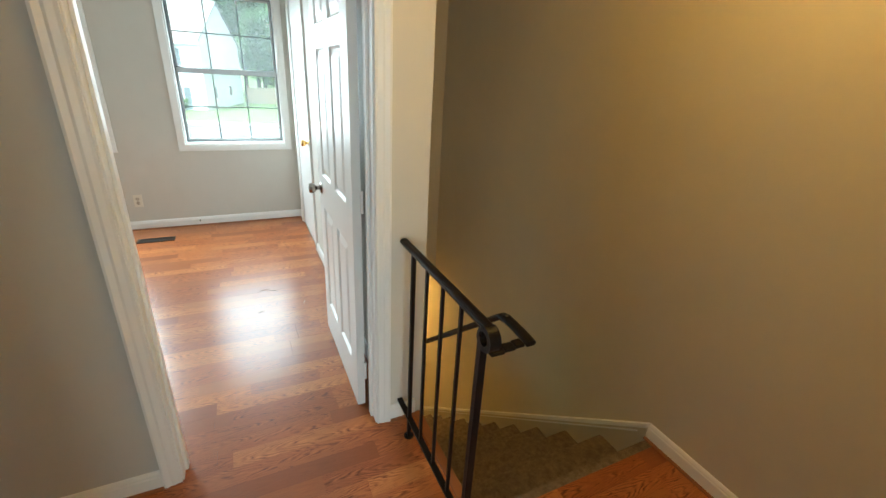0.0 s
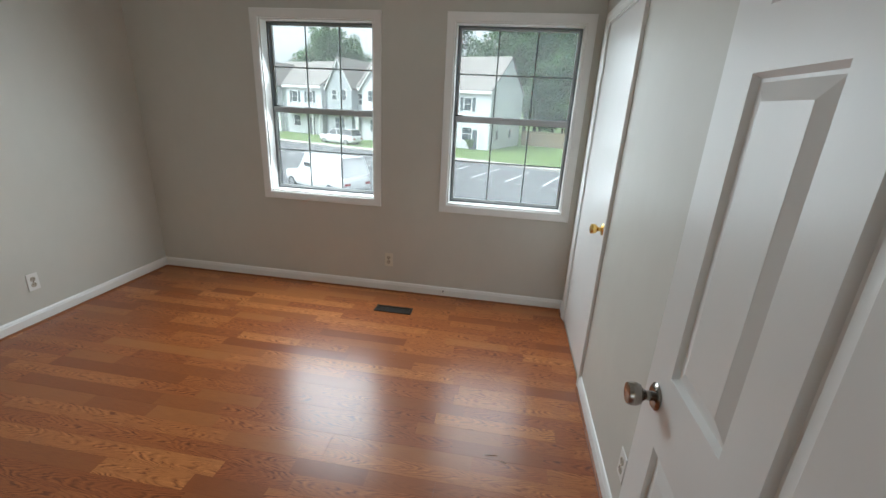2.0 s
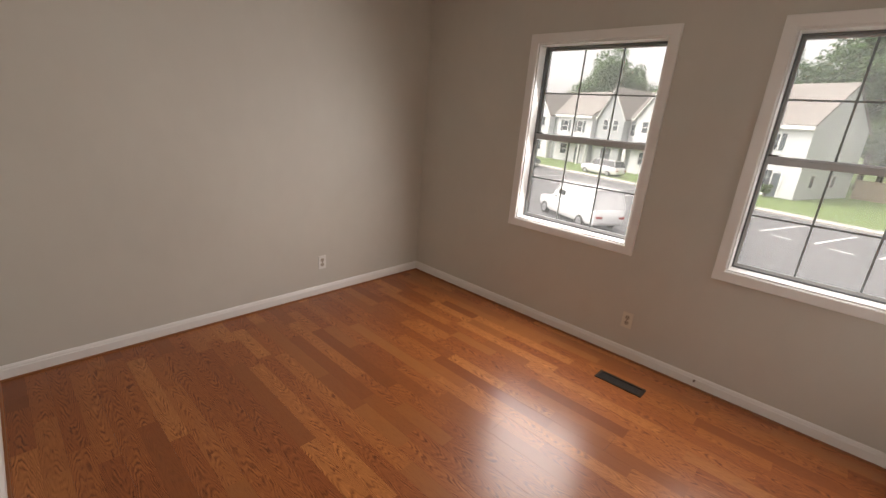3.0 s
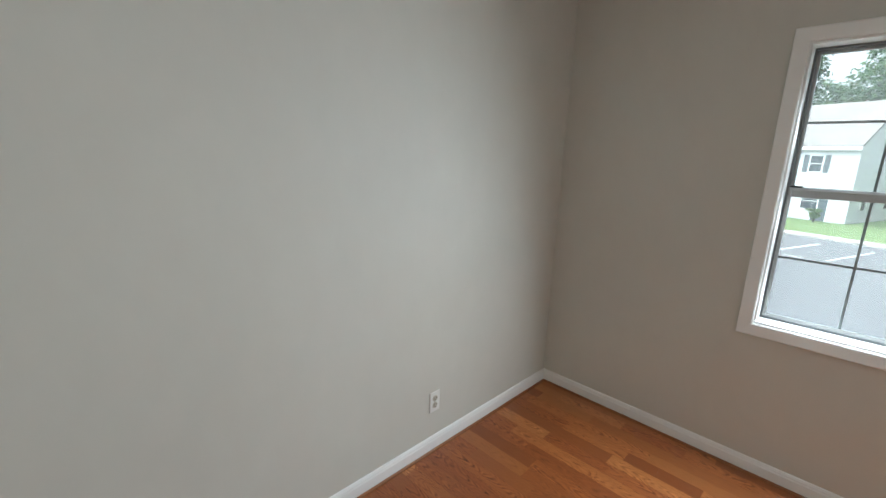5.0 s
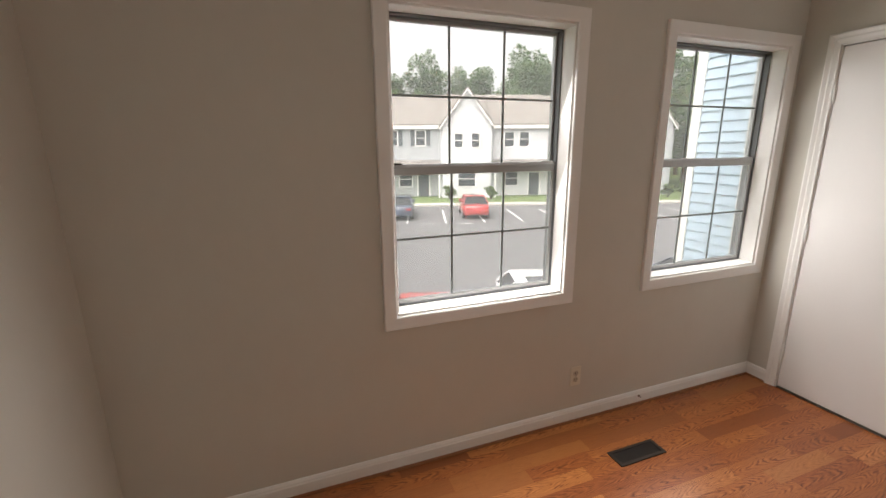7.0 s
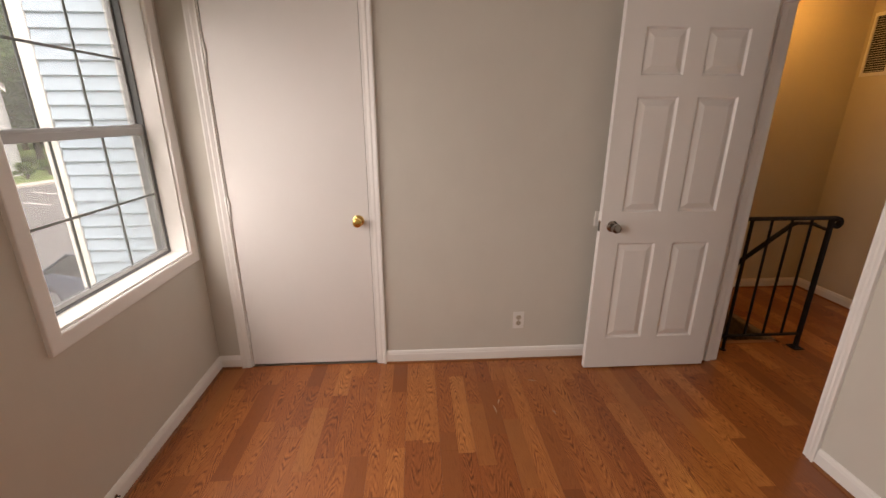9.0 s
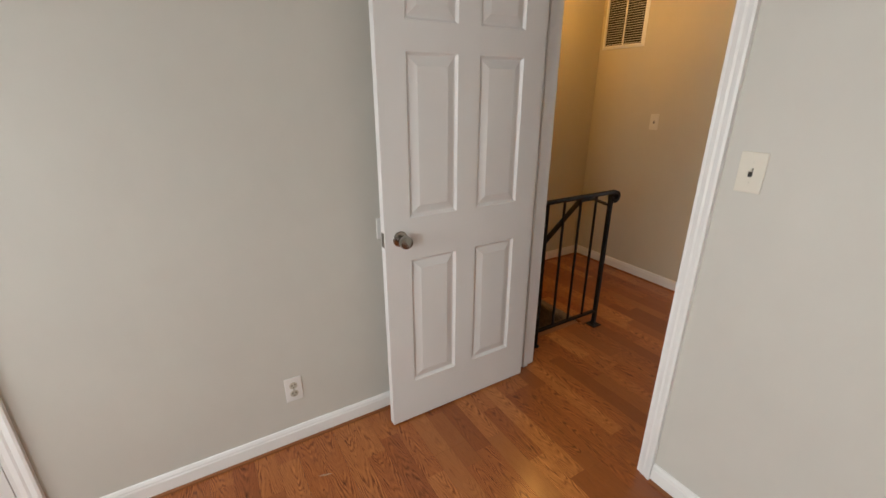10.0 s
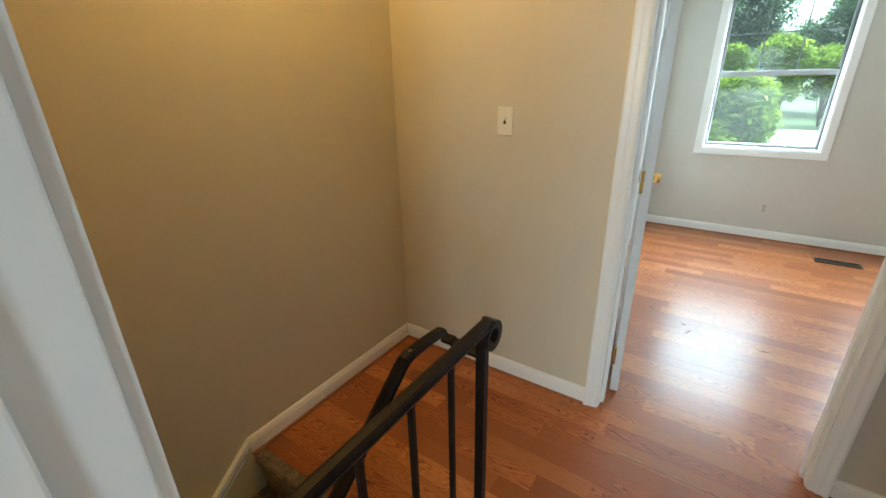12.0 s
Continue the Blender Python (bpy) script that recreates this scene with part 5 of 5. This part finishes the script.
car("white sedan parked below the window", "white_car_paint", (0.78, 0.78, 0.78), pose(4.0, 11.3, GZ, 0, 0, 162))
car("red sedan parked below the window", "red_car_paint", (0.42, 0.03, 0.03), pose(0.95, 10.6, GZ, 0, 0, 162))
car("dark blue sedan parked across the lot", "blue_car_paint", (0.05, 0.07, 0.11), ext(-4.1, 31.5, GZ))
car("red hatchback parked across the lot", "deep_red_car_paint", (0.45, 0.03, 0.03), ext(0.9, 31.4, GZ), 4.2)
car("dark car parked across the lot", "charcoal_car_paint", (0.04, 0.045, 0.05), ext(7.8, 31.4, GZ))
car("dark blue car parked near the next house", "night_blue_paint", (0.035, 0.045, 0.07), ext(5.2, 13.0, GZ, 180))
car("white van parked in the lot", "van_white_paint", (0.80, 0.80, 0.80), pose(-8.6, 22.5, GZ, 0, 0, 60), 5.2, 1.95, 1.95, True, True)
car("white estate car before the far terrace", "cream_car_paint", (0.74, 0.74, 0.72), ext(-31.3, 39.0, GZ, 90), 4.8, 1.86, 1.7, True)
car("dark car before the far terrace", "slate_car_paint", (0.06, 0.07, 0.08), ext(-37.5, 33.0, GZ, 4), 4.7, 1.85, 1.6, True)

# ---- floor boards ----
BOARD_W, BOARD_L = 2 * STRIP, 1.285
board_meshes = {}


def board_mesh(l, w):
    key = (round(l, 3), round(w, 3))
    if key not in board_meshes:
        bm = box(bmesh.new(), 0.0003, l - 0.0003, 0.0002, w - 0.0002, -0.0115, 0.0)
        me = finish(bm, "floor_board")
        me.materials.append(M_LAM)
        board_meshes[key] = me
    return board_meshes[key]


def lay(x0, x1, y0, y1, seed):
    """Lays boards along x over a rectangle, in staggered rows."""
    rng = random.Random(seed)
    for r in range(math.floor(y0 / BOARD_W), math.ceil(y1 / BOARD_W)):
        a, b = max(y0, r * BOARD_W), min(y1, (r + 1) * BOARD_W)
        if b - a < 0.004:
            continue
        x = x0 - rng.uniform(0.1, 0.95) * BOARD_L
        while x < x1:
            l, e = max(x, x0), min(x + BOARD_L, x1)
            if e - l > 0.01:
                o = new("floor_board", board_mesh(e - l, b - a))
                o.parent = floor
                o.location = (l, a, 0)
            x += BOARD_L


lay(WX, EX, SY, NY, 1)
lay(DX0, DX1, HN, SY, 2)
lay(-1.63, ST - 0.04, TOPSTEP - 0.03, HN, 3)
lay(-1.63, SE, HS, TOPSTEP - 0.03, 4)
lay(SX0, SX1, BN, HS, 5)
lay(BW, BE, BS, BN, 6)
